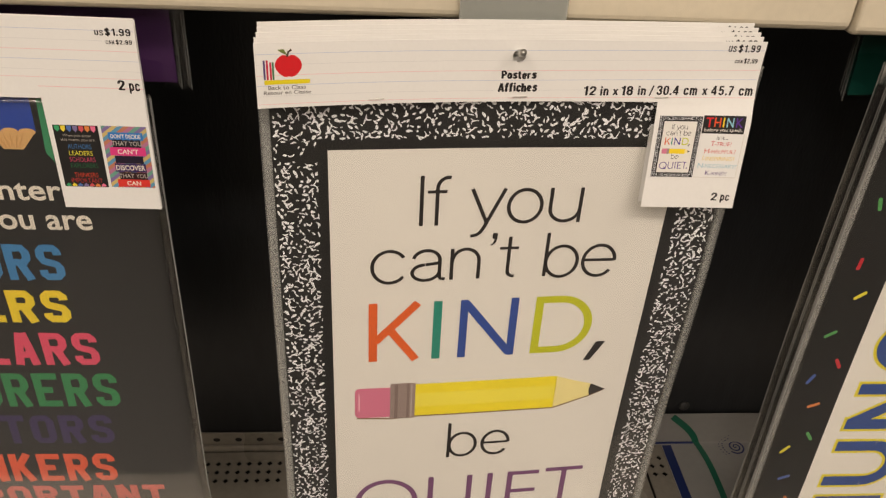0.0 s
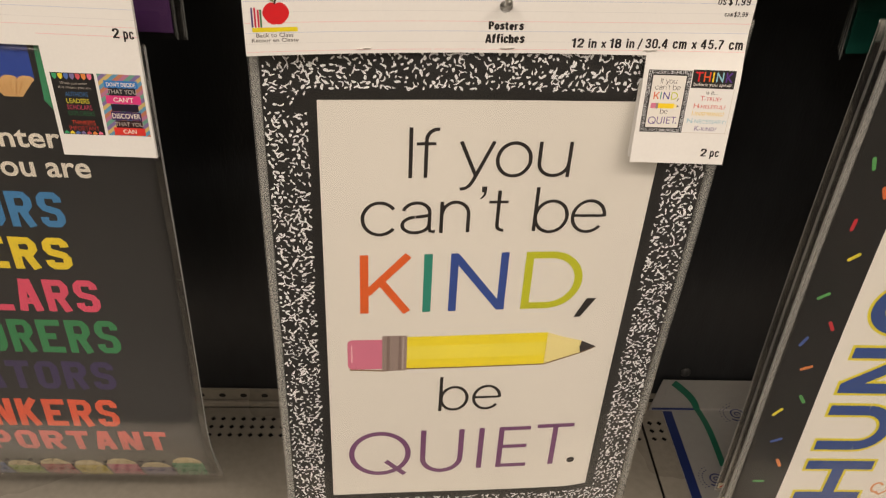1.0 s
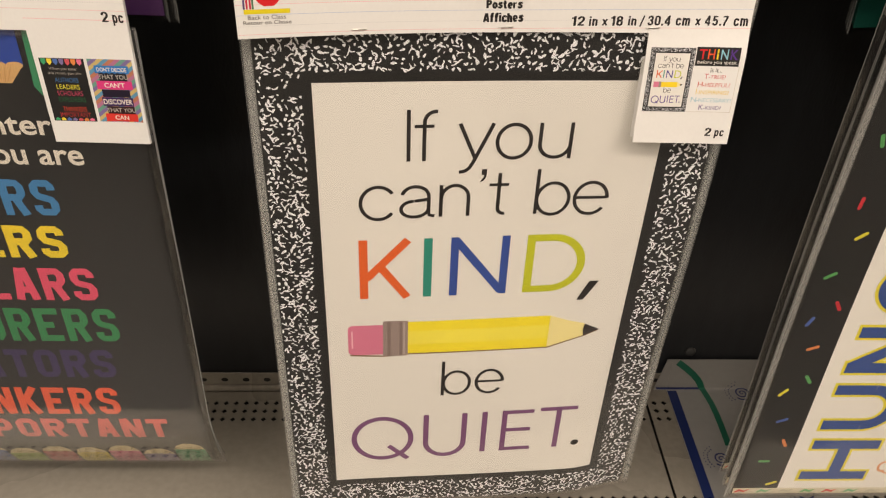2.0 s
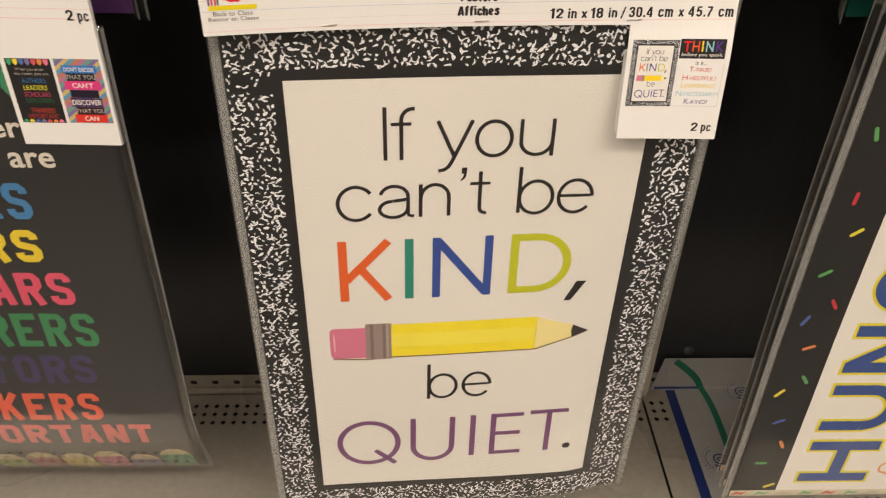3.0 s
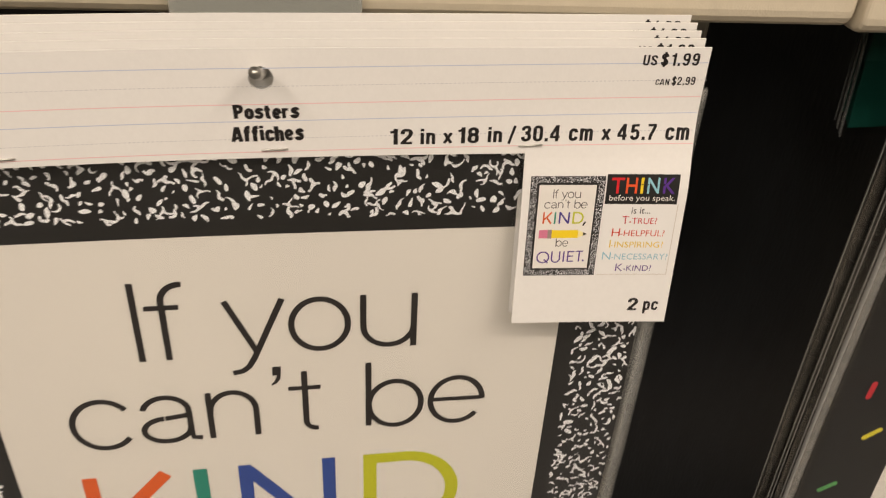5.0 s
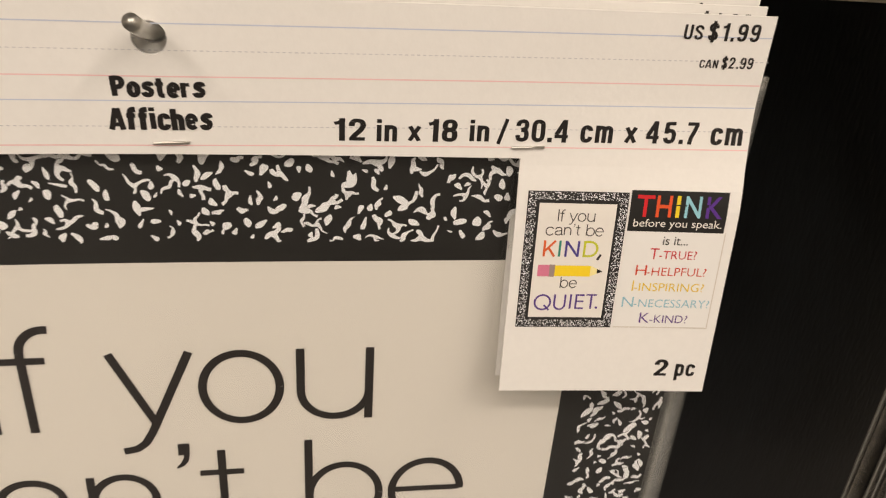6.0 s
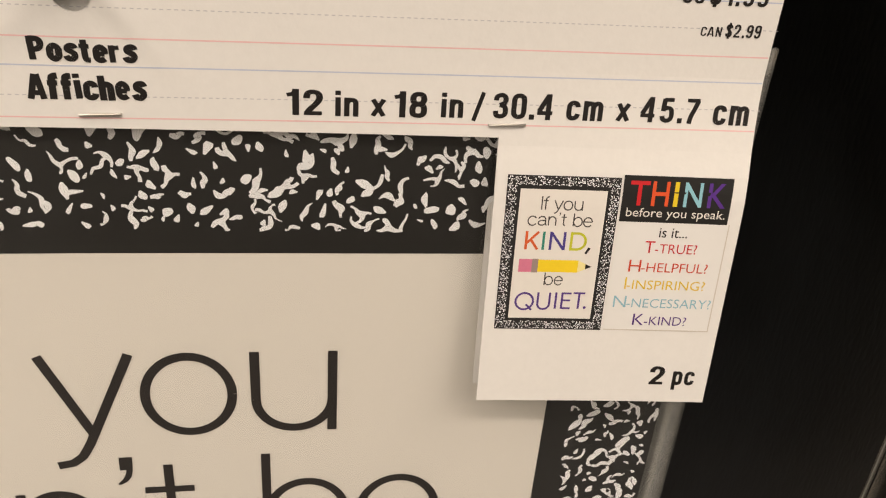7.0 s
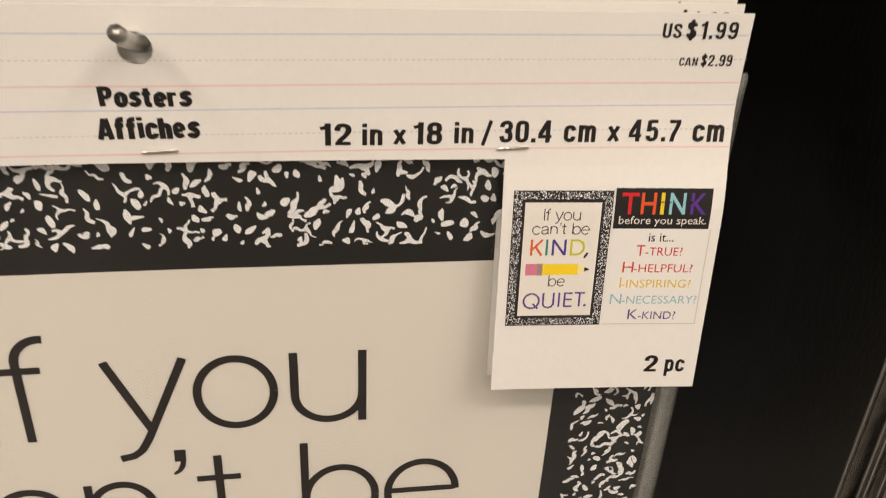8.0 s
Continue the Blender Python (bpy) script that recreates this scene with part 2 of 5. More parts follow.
# narrow gothic letters as stroke centre lines; the capitals are one unit high
GOTHIC = {"0": ".1,.5 .1,.74 .15,.87 .26,.91 .37,.87 .42,.74 .42,.26 .37,.13 .26,.09 .15,.13 .1,.26 .1,.5", "1": ".3,0 .3,1|.3,.9 .22,.81 .08,.77",
          "2": ".1,.66 .11,.8 .17,.89 .26,.91 .37,.87 .42,.75 .41,.62 .33,.45 .2,.27 .12,.12|.03,.09 .48,.09", "3": ".1,.7 .12,.84 .25,.91 .37,.87 .41,.74 .37,.6 .22,.53|.22,.53 .38,.47 .42,.3 .39,.15 .26,.09 .13,.14 .1,.3",
          "4": ".36,0 .36,1|.34,.95 .06,.34|.0,.27 .5,.27", "5": ".46,.91 .12,.91|.14,.95 .11,.46|.11,.5 .2,.58 .32,.58 .4,.5 .42,.32 .39,.16 .26,.09 .13,.14 .09,.27",
          "7": ".03,.91 .48,.91|.42,.9 .33,.6 .22,.3 .17,0", "8": ".26,.53 .14,.6 .11,.73 .15,.87 .26,.91 .37,.87 .41,.73 .38,.6 .26,.53 .13,.46 .1,.3 .13,.14 .26,.09 .39,.14 .42,.3 .39,.46 .26,.53",
          "9": ".42,.6 .36,.5 .25,.46 .13,.53 .1,.7 .14,.87 .26,.91 .38,.87 .42,.72 .42,.4 .39,.16 .26,.09 .14,.13 .1,.25", ".": ".1,0 .1,.2",
          "$": ".42,.7 .39,.85 .26,.91 .13,.86 .1,.72 .16,.6 .36,.43 .42,.28 .39,.14 .26,.09 .13,.14 .1,.3|.26,-.09 .26,1.09", "S": ".42,.7 .39,.85 .26,.91 .13,.86 .1,.72 .16,.6 .36,.43 .42,.28 .39,.14 .26,.09 .13,.14 .1,.3",
          "U": ".1,1 .1,.3 .15,.13 .26,.09 .37,.13 .42,.3 .42,1", "C": ".42,.68 .4,.84 .26,.91 .13,.85 .1,.7 .1,.3 .13,.15 .26,.09 .4,.16 .42,.32", "A": ".05,0 .24,1|.49,0 .3,1|.14,.25 .4,.25", "N": ".1,0 .1,1|.1,.96 .42,.04|.42,0 .42,1",
          "/": ".03,-.06 .38,1.06", "i": ".1,0 .1,.74|.1,.83 .1,1", "n": ".1,0 .1,.74|.1,.5 .16,.62 .26,.65 .36,.6 .38,.46 .38,0", "m": ".1,0 .1,.74|.1,.5 .16,.62 .25,.65 .33,.6 .35,.46 .35,0|.35,.5 .41,.62 .5,.65 .58,.6 .6,.46 .6,0",
          "x": ".05,0 .41,.74|.05,.74 .41,0", "c": ".39,.5 .36,.61 .24,.66 .13,.6 .1,.48 .1,.26 .13,.13 .24,.08 .36,.13 .39,.25", "p": ".1,-.26 .1,.74|.1,.5 .16,.62 .26,.66 .36,.6 .39,.48 .39,.26 .36,.13 .26,.08 .16,.13 .1,.24",
          "P": ".1,0 .1,1|.08,.9 .3,.9 .42,.82 .42,.6 .3,.47 .1,.45", "o": ".1,.37 .11,.54 .24,.66 .38,.54 .39,.37 .38,.2 .24,.08 .11,.2 .1,.37", "s": ".37,.54 .32,.64 .22,.66 .12,.6 .12,.48 .22,.41 .34,.32 .36,.2 .3,.1 .22,.08 .12,.11 .07,.22",
          "e": ".1,.36 .38,.36|.38,.36 .37,.54 .24,.66 .11,.54 .1,.37 .12,.18 .24,.08 .39,.16", "t": ".19,.96 .19,.24 .23,.11 .36,.09|.02,.68 .36,.68", "r": ".1,0 .1,.74|.1,.48 .18,.63 .36,.65", "f": ".16,0 .16,.78 .21,.92 .36,.95|.0,.66 .34,.66", "h": ".1,0 .1,1|.1,.5 .16,.62 .26,.65 .36,.6 .38,.46 .38,0"}


def smooth_path(pts, n=4):
    """A Catmull-Rom curve through the points."""
    if len(pts) < 4:
        return pts
    loop = pts[0] == pts[-1]
    ext = ([pts[-2]] if loop else [pts[0]]) + pts + ([pts[1]] if loop else [pts[-1]])
    out = []
    for a, b, c, d in zip(ext, ext[1:], ext[2:], ext[3:]):
        for k in range(n):
            u = k / n
            out.append(tuple(0.5 * (2 * b[i] + (c[i] - a[i]) * u + (2 * a[i] - 5 * b[i] + 4 * c[i] - d[i]) * u * u + (3 * b[i] - a[i] - 3 * c[i] + d[i]) * u ** 3) for i in range(len(b))))
    return out + [pts[-1]]


class Print:
    """Flat printed shapes in millimetres, laid on a curved sheet."""

    def __init__(self):
        self.polys = []

    def poly(self, pts):
        self.polys.append([tuple(p) for p in pts])
        return self

    def rect(self, x0, z0, x1, z1, step=4.0):
        nx, nz = max(1, math.ceil(abs(x1 - x0) / step)), max(1, math.ceil(abs(z1 - z0) / step))
        for i in range(nx):
            for j in range(nz):
                a, b = x0 + (x1 - x0) * i / nx, x0 + (x1 - x0) * (i + 1) / nx
                c, d = z0 + (z1 - z0) * j / nz, z0 + (z1 - z0) * (j + 1) / nz
                self.poly(((a, c), (b, c), (b, d), (a, d)))
        return self

    def ribbon(self, pts, w, step=6.0):
        """A stroke of width w (one number, or one for each point)."""
        ws = w if isinstance(w, (list, tuple)) else [w] * len(pts)
        fine = []
        for i in range(len(pts) - 1):
            (ax, az), (bx, bz) = pts[i], pts[i + 1]
            n = max(1, math.ceil(math.hypot(bx - ax, bz - az) / step))
            for k in range(n + (i == len(pts) - 2)):
                u = k / n
                fine.append((ax + (bx - ax) * u, az + (bz - az) * u, ws[i] + (ws[i + 1] - ws[i]) * u))
        side = []
        for i, (x, z, wd) in enumerate(fine):
            p, q = fine[max(0, i - 1)], fine[min(len(fine) - 1, i + 1)]
            dx, dz = q[0] - p[0], q[1] - p[1]
            ln = math.hypot(dx, dz) or 1
            side.append(((x - dz / ln * wd / 2, z + dx / ln * wd / 2), (x + dz / ln * wd / 2, z - dx / ln * wd / 2)))
        for a, b in zip(side, side[1:]):
            self.poly((a[1], b[1], b[0], a[0]))
        return self

    def line(self, x0, z0, x1, z1, w):
        return self.ribbon([(x0, z0), (x1, z1)], w)

    def arc(self, cx, cz, rx, rz, a0, a1, w):
        n = max(4, int(abs(a1 - a0) / 8))
        return self.ribbon([(cx + rx * math.cos(radians(a0 + (a1 - a0) * k / n)), cz + rz * math.sin(radians(a0 + (a1 - a0) * k / n))) for k in range(n + 1)], w, 50)

    def block_word(self, word, x1, pitch, z0, z1):
        """Heavy narrow capitals, drawn as strokes, that end at x1."""
        w = pitch * 0.275
        for k, ch in enumerate(reversed(word)):
            a, b = x1 - pitch * (k + 1) + pitch * 0.175 + w / 2, x1 - pitch * k - w / 2
            c, d = z0 + w * 0.5, z1 - w * 0.5
            for path in BLOCKS[ch].split("|"):
                pts = [tuple(float(v) for v in q.split(",")) for q in path.split()]
                out = []
                for i, (u, v) in enumerate(pts):
                    z = c + (d - c) * v
                    if i in (0, len(pts) - 1) and v in (0.0, 1.0) and abs(pts[min(1, len(pts) - 1) if i == 0 else -2][1] - v) > 0.3:
                        z += (-w / 2 if v == 0 else w / 2)
                    x = a + (b - a) * u
                    if i in (0, len(pts) - 1) and abs(pts[1 if i == 0 else -2][1] - v) < 0.01 and u in (0.0, 1.0):
                        x += (-w / 2 if u == 0 else w / 2)
                    out.append((x, z))
                self.ribbon(out, w, 5.0)
        return self

    def disc(self, cx, cz, rx, rz, n=20):
        return self.poly([(cx + rx * math.cos(6.2832 * k / n), cz + rz * math.sin(6.2832 * k / n)) for k in range(n)])

    def text(self, words, x0, z0, x1, z1, heavy=0.0, slant=0.0, turn=False, rise=0.0):
        """Words in the built-in font, fitted into a box; turn: read upwards, the tops of the letters to the left."""
        cu = bpy.data.curves.new("words", "FONT")
        cu.body, cu.offset, cu.shear, cu.resolution_u = words, heavy, slant, 3
        tmp = bpy.data.objects.new("words", cu)
        scene.collection.objects.link(tmp)
        bpy.context.view_layer.update()
        me = bpy.data.meshes.new_from_object(tmp.evaluated_get(bpy.context.evaluated_depsgraph_get()))
        bpy.data.objects.remove(tmp)
        bpy.data.curves.remove(cu)
        vs = [(v.co.x, v.co.y) for v in me.vertices]
        ax, bx = min(v[0] for v in vs), max(v[0] for v in vs)
        ay, by = min(v[1] for v in vs), max(v[1] for v in vs)
        for p in me.polygons:
            q = []
            for i in p.vertices:
                u, v = (vs[i][0] - ax) / (bx - ax), (vs[i][1] - ay) / (by - ay)
                q.append((x1 + (x0 - x1) * v, z0 + (z1 - z0) * u) if turn else (x0 + (x1 - x0) * u, z0 + (z1 - z0) * v + rise * u))
            self.poly(q)
        bpy.data.meshes.remove(me)
        return self

    def gothic(self, words, x0, z0, x1, z1, weight=0.168, gap=0.09, bounce=None):
        """Narrow bold letters drawn as strokes, fitted into a box; bounce: a random source that makes them jaunty."""
        raw, pen = Print(), 0.0
        for ch in words:
            if ch == " ":
                pen += 0.26
                continue
            paths = [smooth_path([tuple(float(v) for v in q.split(",")) for q in path.split()]) for path in GOTHIC[ch].split("|")]
            lean, lift, fat = (bounce.uniform(-0.07, 0.07), bounce.uniform(-0.03, 0.03), bounce.uniform(0.92, 1.1)) if bounce else (0.0, 0.0, 1.0)
            for path in paths:
                steep = abs(path[-1][1] - path[0][1]) > abs(path[-1][0] - path[0][0])
                raw.ribbon([(pen + x + lean * z, z + lift) for x, z in path], weight * fat * (1.0 if steep or len(path) > 3 else 0.88), 50)
            pen += max(x for path in paths for x, _ in path) + weight / 2 + gap - (0.06 if ch in "trf" else 0.0)
        xs, zs = [x for q in raw.polys for x, _ in q], [z for q in raw.polys for _, z in q]
        ax, bx, az, bz = min(xs), max(xs), min(zs), max(zs)
        for q in raw.polys:
            self.poly([(x0 + (x1 - x0) * (x - ax) / (bx - ax), z0 + (z1 - z0) * (z - az) / (bz - az)) for x, z in q])
        return self

    def split(self, level):
        """Cut the shapes along a horizontal line, so that they can bend there."""
        done = []
        for q in self.polys:
            zs = [z for _, z in q]
            if min(zs) >= level - 0.01 or max(zs) <= level + 0.01:
                done.append(q)
                continue
            for sign in (1, -1):
                keep = []
                for (ax, az), (bx, bz) in zip(q, q[1:] + q[:1]):
                    da, db = sign * (az - level), sign * (bz - level)
                    if da >= 0:
                        keep.append((ax, az))
                    if da * db < 0:
                        u = da / (da - db)
                        keep.append((ax + (bx - ax) * u, level))
                if len(keep) > 2:
                    done.append(keep)
        self.polys = done

    def lay(self, name, sheet, off, material, parent, label="", cuts=(), lift=0.0):
        """Lay the shapes on a sheet, off millimetres above it, as one mesh under parent."""
        bm = bmesh.new()
        seen = {}
        for level in cuts:
            self.split(level)
        for i, q in enumerate(self.polys):
            vs = []
            up = off + lift * (i % 9)
            for x, z in q:
                key = (round(x, 3), round(z, 3), i if lift else 0)
                if key not in seen:
                    seen[key] = bm.verts.new(sheet(x, z, up))
                if seen[key] not in vs:
                    vs.append(seen[key])
            if len(vs) > 2:
                try:
                    bm.faces.new(vs)
                except ValueError:
                    pass
        for f in bm.faces:
            f.normal_update()
            if f.normal.y > 0:
                f.normal_flip()
        return part(name, bm, material, parent, label)


def sheet_bm(sheet, x0, z0, x1, z1, thick, step=8.0):
    """A thin solid sheet that follows a curved surface."""
    bm = bmesh.new()
    nx, nz = max(1, math.ceil((x1 - x0) / step)), max(1, math.ceil((z1 - z0) / step))
    grid = {}
    for k, o in ((0, 0.0), (1, -thick)):
        for i in range(nx + 1):
            for j in range(nz + 1):
                grid[k, i, j] = bm.verts.new(sheet(x0 + (x1 - x0) * i / nx, z0 + (z1 - z0) * j / nz, o))
    for i in range(nx):
        for j in range(nz):
            bm.faces.new([grid[0, i, j], grid[0, i + 1, j], grid[0, i + 1, j + 1], grid[0, i, j + 1]])
            bm.faces.new([grid[1, i, j], grid[1, i, j + 1], grid[1, i + 1, j + 1], grid[1, i + 1, j]])
    for i in range(nx):
        bm.faces.new([grid[0, i, 0], grid[1, i, 0], grid[1, i + 1, 0], grid[0, i + 1, 0]])
        bm.faces.new([grid[0, i, nz], grid[0, i + 1, nz], grid[1, i + 1, nz], grid[1, i, nz]])
    for j in range(nz):
        bm.faces.new([grid[0, 0, j], grid[0, 0, j + 1], grid[1, 0, j + 1], grid[1, 0, j]])
        bm.faces.new([grid[0, nx, j], grid[1, nx, j], grid[1, nx, j + 1], grid[0, nx, j + 1]])
    return bm


# ---------------------------------------------------------------- the store round the shelf
def setting(name, bm, material, label, category):
    return tagged(part(name, bm, material), label, category, kind="structure")


setting("floor", box_bm(-5, -7, -0.1, 5, 1, 0), FLOORTILE, "dull dark brown-grey store floor", "floor")
setting("ceiling", box_bm(-5, -7, 3.8, 5, 1, 3.9), CEILPAINT, "white store ceiling above the aisle", "ceiling")
setting("wall_north", box_bm(-5, 1, 0, 5, 1.1, 3.8), WALLPAINT, "plain painted store wall behind the shelving", "wall")
setting("wall_south", box_bm(-5, -7.1, 0, 5, -7, 3.8), OPPOSITE, "plain painted store wall across the aisle", "wall")
setting("wall_west", box_bm(-5.1, -7, 0, -5, 1, 3.8), WALLPAINT, "plain painted store wall closing the aisle", "wall")
setting("wall_east", box_bm(5, -7, 0, 5.1, 1, 3.8), WALLPAINT, "plain painted store wall closing the aisle", "wall")

# the shelving runs at a slight angle to the posters, which hang a little twisted
G = pose(0, 0, 0, 0, 0, -3.59)
SEAM = 0.2245            # where two shelving bays meet
DECK_SEAM = 0.2290       # where the two decks meet
DECK = 0.1975            # top of the base deck
BACK = 0.212             # face of the back panel


# ---- back panels
def back_panel(x0, x1, label):
    t = thing("back_panel", G @ pose((x0 + x1) / 2, BACK, 0.16), label, "shelf panel", "shelving bays")
    w = (x1 - x0) / 2
    part("panel", box_bm(-w, 0, 0, w, 0.012, 1.5, bevel=0.0015), PANEL, t)
    return t


back_panel(SEAM - 1.21, SEAM - 0.004, "matt black back panel of a store shelf")
right_panel = back_panel(SEAM + 0.004, SEAM + 1.21, "matt black back panel with a small round stud")
bm = bmesh.new()
bmesh.ops.create_uvsphere(bm, u_segments=14, v_segments=8, radius=0.0065, matrix=Matrix.Diagonal((1, 0.55, 1, 1)))
stud = part("stud", bm, surface("dark_grey_stud", (0.035, 0.035, 0.034), 0.5), right_panel, "dark grey round stud", smooth=True)
stud.location = (0.290 - 0.0628 * 0.2 - SEAM - 0.607, -0.001, 0.2545 - 0.16)

# ---- upright between the bays
post = thing("shelf_upright", G @ pose(0.2305, BACK - 0.009, 0.0), "grey-beige steel upright between two shelf bays", "shelf upright")
bm = bmesh.new()
box(bm, -0.0078, -0.008, 0.0, 0.0052, 0.008, 1.62, bevel=0.0015)
part("post", bm, POST, post)
part("side_flange", box_bm(0.0054, -0.0030, 0.0, 0.0080, 0.008, 1.62, bevel=0.0008), POST, post)


# ---- base decks with rows of diamond holes
def perforated(bm, x0, x1, y, pitch, depth, hole, z, deep):
    """One row of square cells, each with a diamond hole through it."""
    g, h = pitch / 2, depth / 2
    n = int((x1 - x0) / pitch)
    start = x0 + (x1 - x0 - n * pitch) / 2
    corner = {}

    def at(px, py, pz=z):
        key = (round(px, 5), round(py, 5), round(pz, 5))
        if key not in corner:
            corner[key] = bm.verts.new((px, py, pz))
        return corner[key]
    xs = [start + k * pitch for k in range(n)]
    for cx in xs:
        cx += g
        sq = [at(cx - g, y - h), at(cx + g, y - h), at(cx + g, y + h), at(cx - g, y + h)]
        di = [at(cx, y - hole), at(cx + hole, y), at(cx, y + hole), at(cx - hole, y)]
        lo = [at(cx, y - hole, z - deep), at(cx + hole, y, z - deep), at(cx, y + hole, z - deep), at(cx - hole, y, z - deep)]
        for i in range(4):
            bm.faces.new((sq[i], sq[(i + 1) % 4], di[i]))
            bm.faces.new((sq[i], di[i], di[i - 1]))
            bm.faces.new((di[i], di[(i + 1) % 4], lo[(i + 1) % 4], lo[i]))
    for a, b in ((x0, xs[0]), (xs[-1] + pitch, x1)):
        if b - a > 1e-4:
            bm.faces.new((at(a, y - h), at(b, y - h), at(b, y + h), at(a, y + h)))


def deck(x0, x1, label, bead=True):
    """A base deck: a perforated plate, a raised lip at the back with painted round holes, a rounded front edge."""
    t = thing("shelf_deck", G @ pose(0, 0, DECK), label, "shelf", "shelving bays")
    rows, pitch = (0.1835, 0.1712, 0.1589), 0.0123
    front = (0.0485, 0.0362, 0.0239)
    for group in (rows, front):
        bm = bmesh.new()
        for k, y in enumerate(group):
            perforated(bm, x0, x1, y, 0.0115, pitch, 0.0037, 0, 0.0014)
        bmesh.ops.remove_doubles(bm, verts=bm.verts, dist=1e-5)
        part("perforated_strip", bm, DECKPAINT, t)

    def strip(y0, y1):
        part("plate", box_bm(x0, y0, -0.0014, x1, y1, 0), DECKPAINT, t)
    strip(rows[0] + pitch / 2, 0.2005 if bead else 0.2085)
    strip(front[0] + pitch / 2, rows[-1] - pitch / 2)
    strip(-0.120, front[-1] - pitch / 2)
    # Dark sheet added below the holes, in place of the hollow's shade.
    part("hollow_shade_sheet", box_bm(x0, -0.120, -0.030, x1, 0.2005, -0.012), DARK, t)
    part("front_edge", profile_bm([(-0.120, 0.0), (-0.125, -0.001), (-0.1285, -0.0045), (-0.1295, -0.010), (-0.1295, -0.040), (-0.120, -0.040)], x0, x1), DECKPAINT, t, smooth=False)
    if bead:
        part("back_groove", box_bm(x0, 0.2005, -0.012, x1, 0.2035, -0.006), DARK, t)
    if bead:
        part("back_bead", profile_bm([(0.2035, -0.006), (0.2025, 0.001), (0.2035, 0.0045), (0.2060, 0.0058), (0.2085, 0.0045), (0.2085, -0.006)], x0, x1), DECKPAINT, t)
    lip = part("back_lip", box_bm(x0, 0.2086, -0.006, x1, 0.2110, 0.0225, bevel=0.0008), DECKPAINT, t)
    # Dark discs laid on the solid lip: the holes' shade put into colour.
    hole = bmesh.new()
    for k in range(16):
        a = 6.2832 * k / 16
        hole.verts.new((0.0040 * math.cos(a), 0, 0.0030 * math.sin(a)))
    hole.faces.new(list(hole.verts))
    data = None
    x = x0 + 0.0135
    while x < x1 - 0.01 and x < 0.9:
        if x > -0.75:
            if data is None:
                h = part("painted_lip_hole", hole, DARK, lip)
                data = h.data
            else:
                h = new("painted_lip_hole", data)
                h.parent = lip
            h.location = (x, 0.20845, 0.0125)
        x += 0.0246
    part("kick_plate", box_bm(x0, -0.100, -DECK, x1, -0.090, -0.040), POST, t)
    return t


deck(SEAM - 1.2186, DECK_SEAM - 0.0015, "almond steel base deck with diamond perforations, dusty")
deck(DECK_SEAM + 0.0015, SEAM + 1.2186, "almond steel base deck beside the bay joint", bead=False)
seam = part("deck_joint", box_bm(DECK_SEAM - 0.0015, -0.120, DECK - 0.012, DECK_SEAM + 0.0015, 0.2005, DECK - 0.004), DARK)
seam.matrix_world = G
tagged(seam, "narrow dark gap between two shelf decks", "joint", kind="structure")


# ---- shelves above
def upper_shelf(x0, x1, y, z, label):
    t = thing("upper_shelf", G @ pose((x0 + x1) / 2, y, z), label, "shelf", "shelving bays")
    w = (x1 - x0) / 2
    r = 0.007
    sec = [(0.030, 0.052), (0.004, 0.052), (0.0012, 0.0508), (0.0, 0.048)]
    sec += [(r - r * math.cos(radians(a)), r - r * math.sin(radians(a))) for a in (0, 22, 45, 67, 90)]
    sec += [(0.014, 0.0), (0.014, 0.004), (0.030, 0.046)]
    bm = profile_bm(sec, -w, w)
    ends = [e for e in bm.edges if abs(e.verts[0].co.x - e.verts[1].co.x) < 1e-6 and len(e.link_faces) == 2 and any(len(f.verts) > 4 for f in e.link_faces)]
    bmesh.ops.bevel(bm, geom=ends, offset=0.0022, segments=3, profile=0.5, affect="EDGES", clamp_overlap=True)
    part("front_lip", bm, CREAM, t)
    part("shelf_plate", box_bm(-w, 0.030, 0.046, w, BACK - y - 0.020, 0.052), CREAM, t)
    return t


upper_shelf(SEAM - 1.2186, SEAM - 0.0005, 0.035, 0.7600, "cream steel shelf with a rolled front lip")
upper_shelf(SEAM + 0.0010, SEAM + 1.2186, 0.031, 0.7585, "cream steel shelf with a rounded lip end")

holder = thing("label_holder", G @ pose(0.0, 0.0345, 0.7615), "grey plastic price label holder on the shelf lip", "label holder")
part("back_strip", box_bm(-0.0355, -0.0022, -0.0012, 0.0330, -0.0004, 0.040, bevel=0.0005), CLIP, holder)
part("clear_front", box_bm(-0.0355, -0.0040, 0.0016, 0.0330, -0.0034, 0.040, bevel=0.0002), clear_film("label_cover_plastic", (0.8, 0.82, 0.78), 0.1, 1.45, 0.15, 0.2), holder)
part("bottom_fold", box_bm(-0.0355, -0.0041, -0.0012, 0.0330, -0.0023, 0.0015, bevel=0.0004), CLIP, holder)


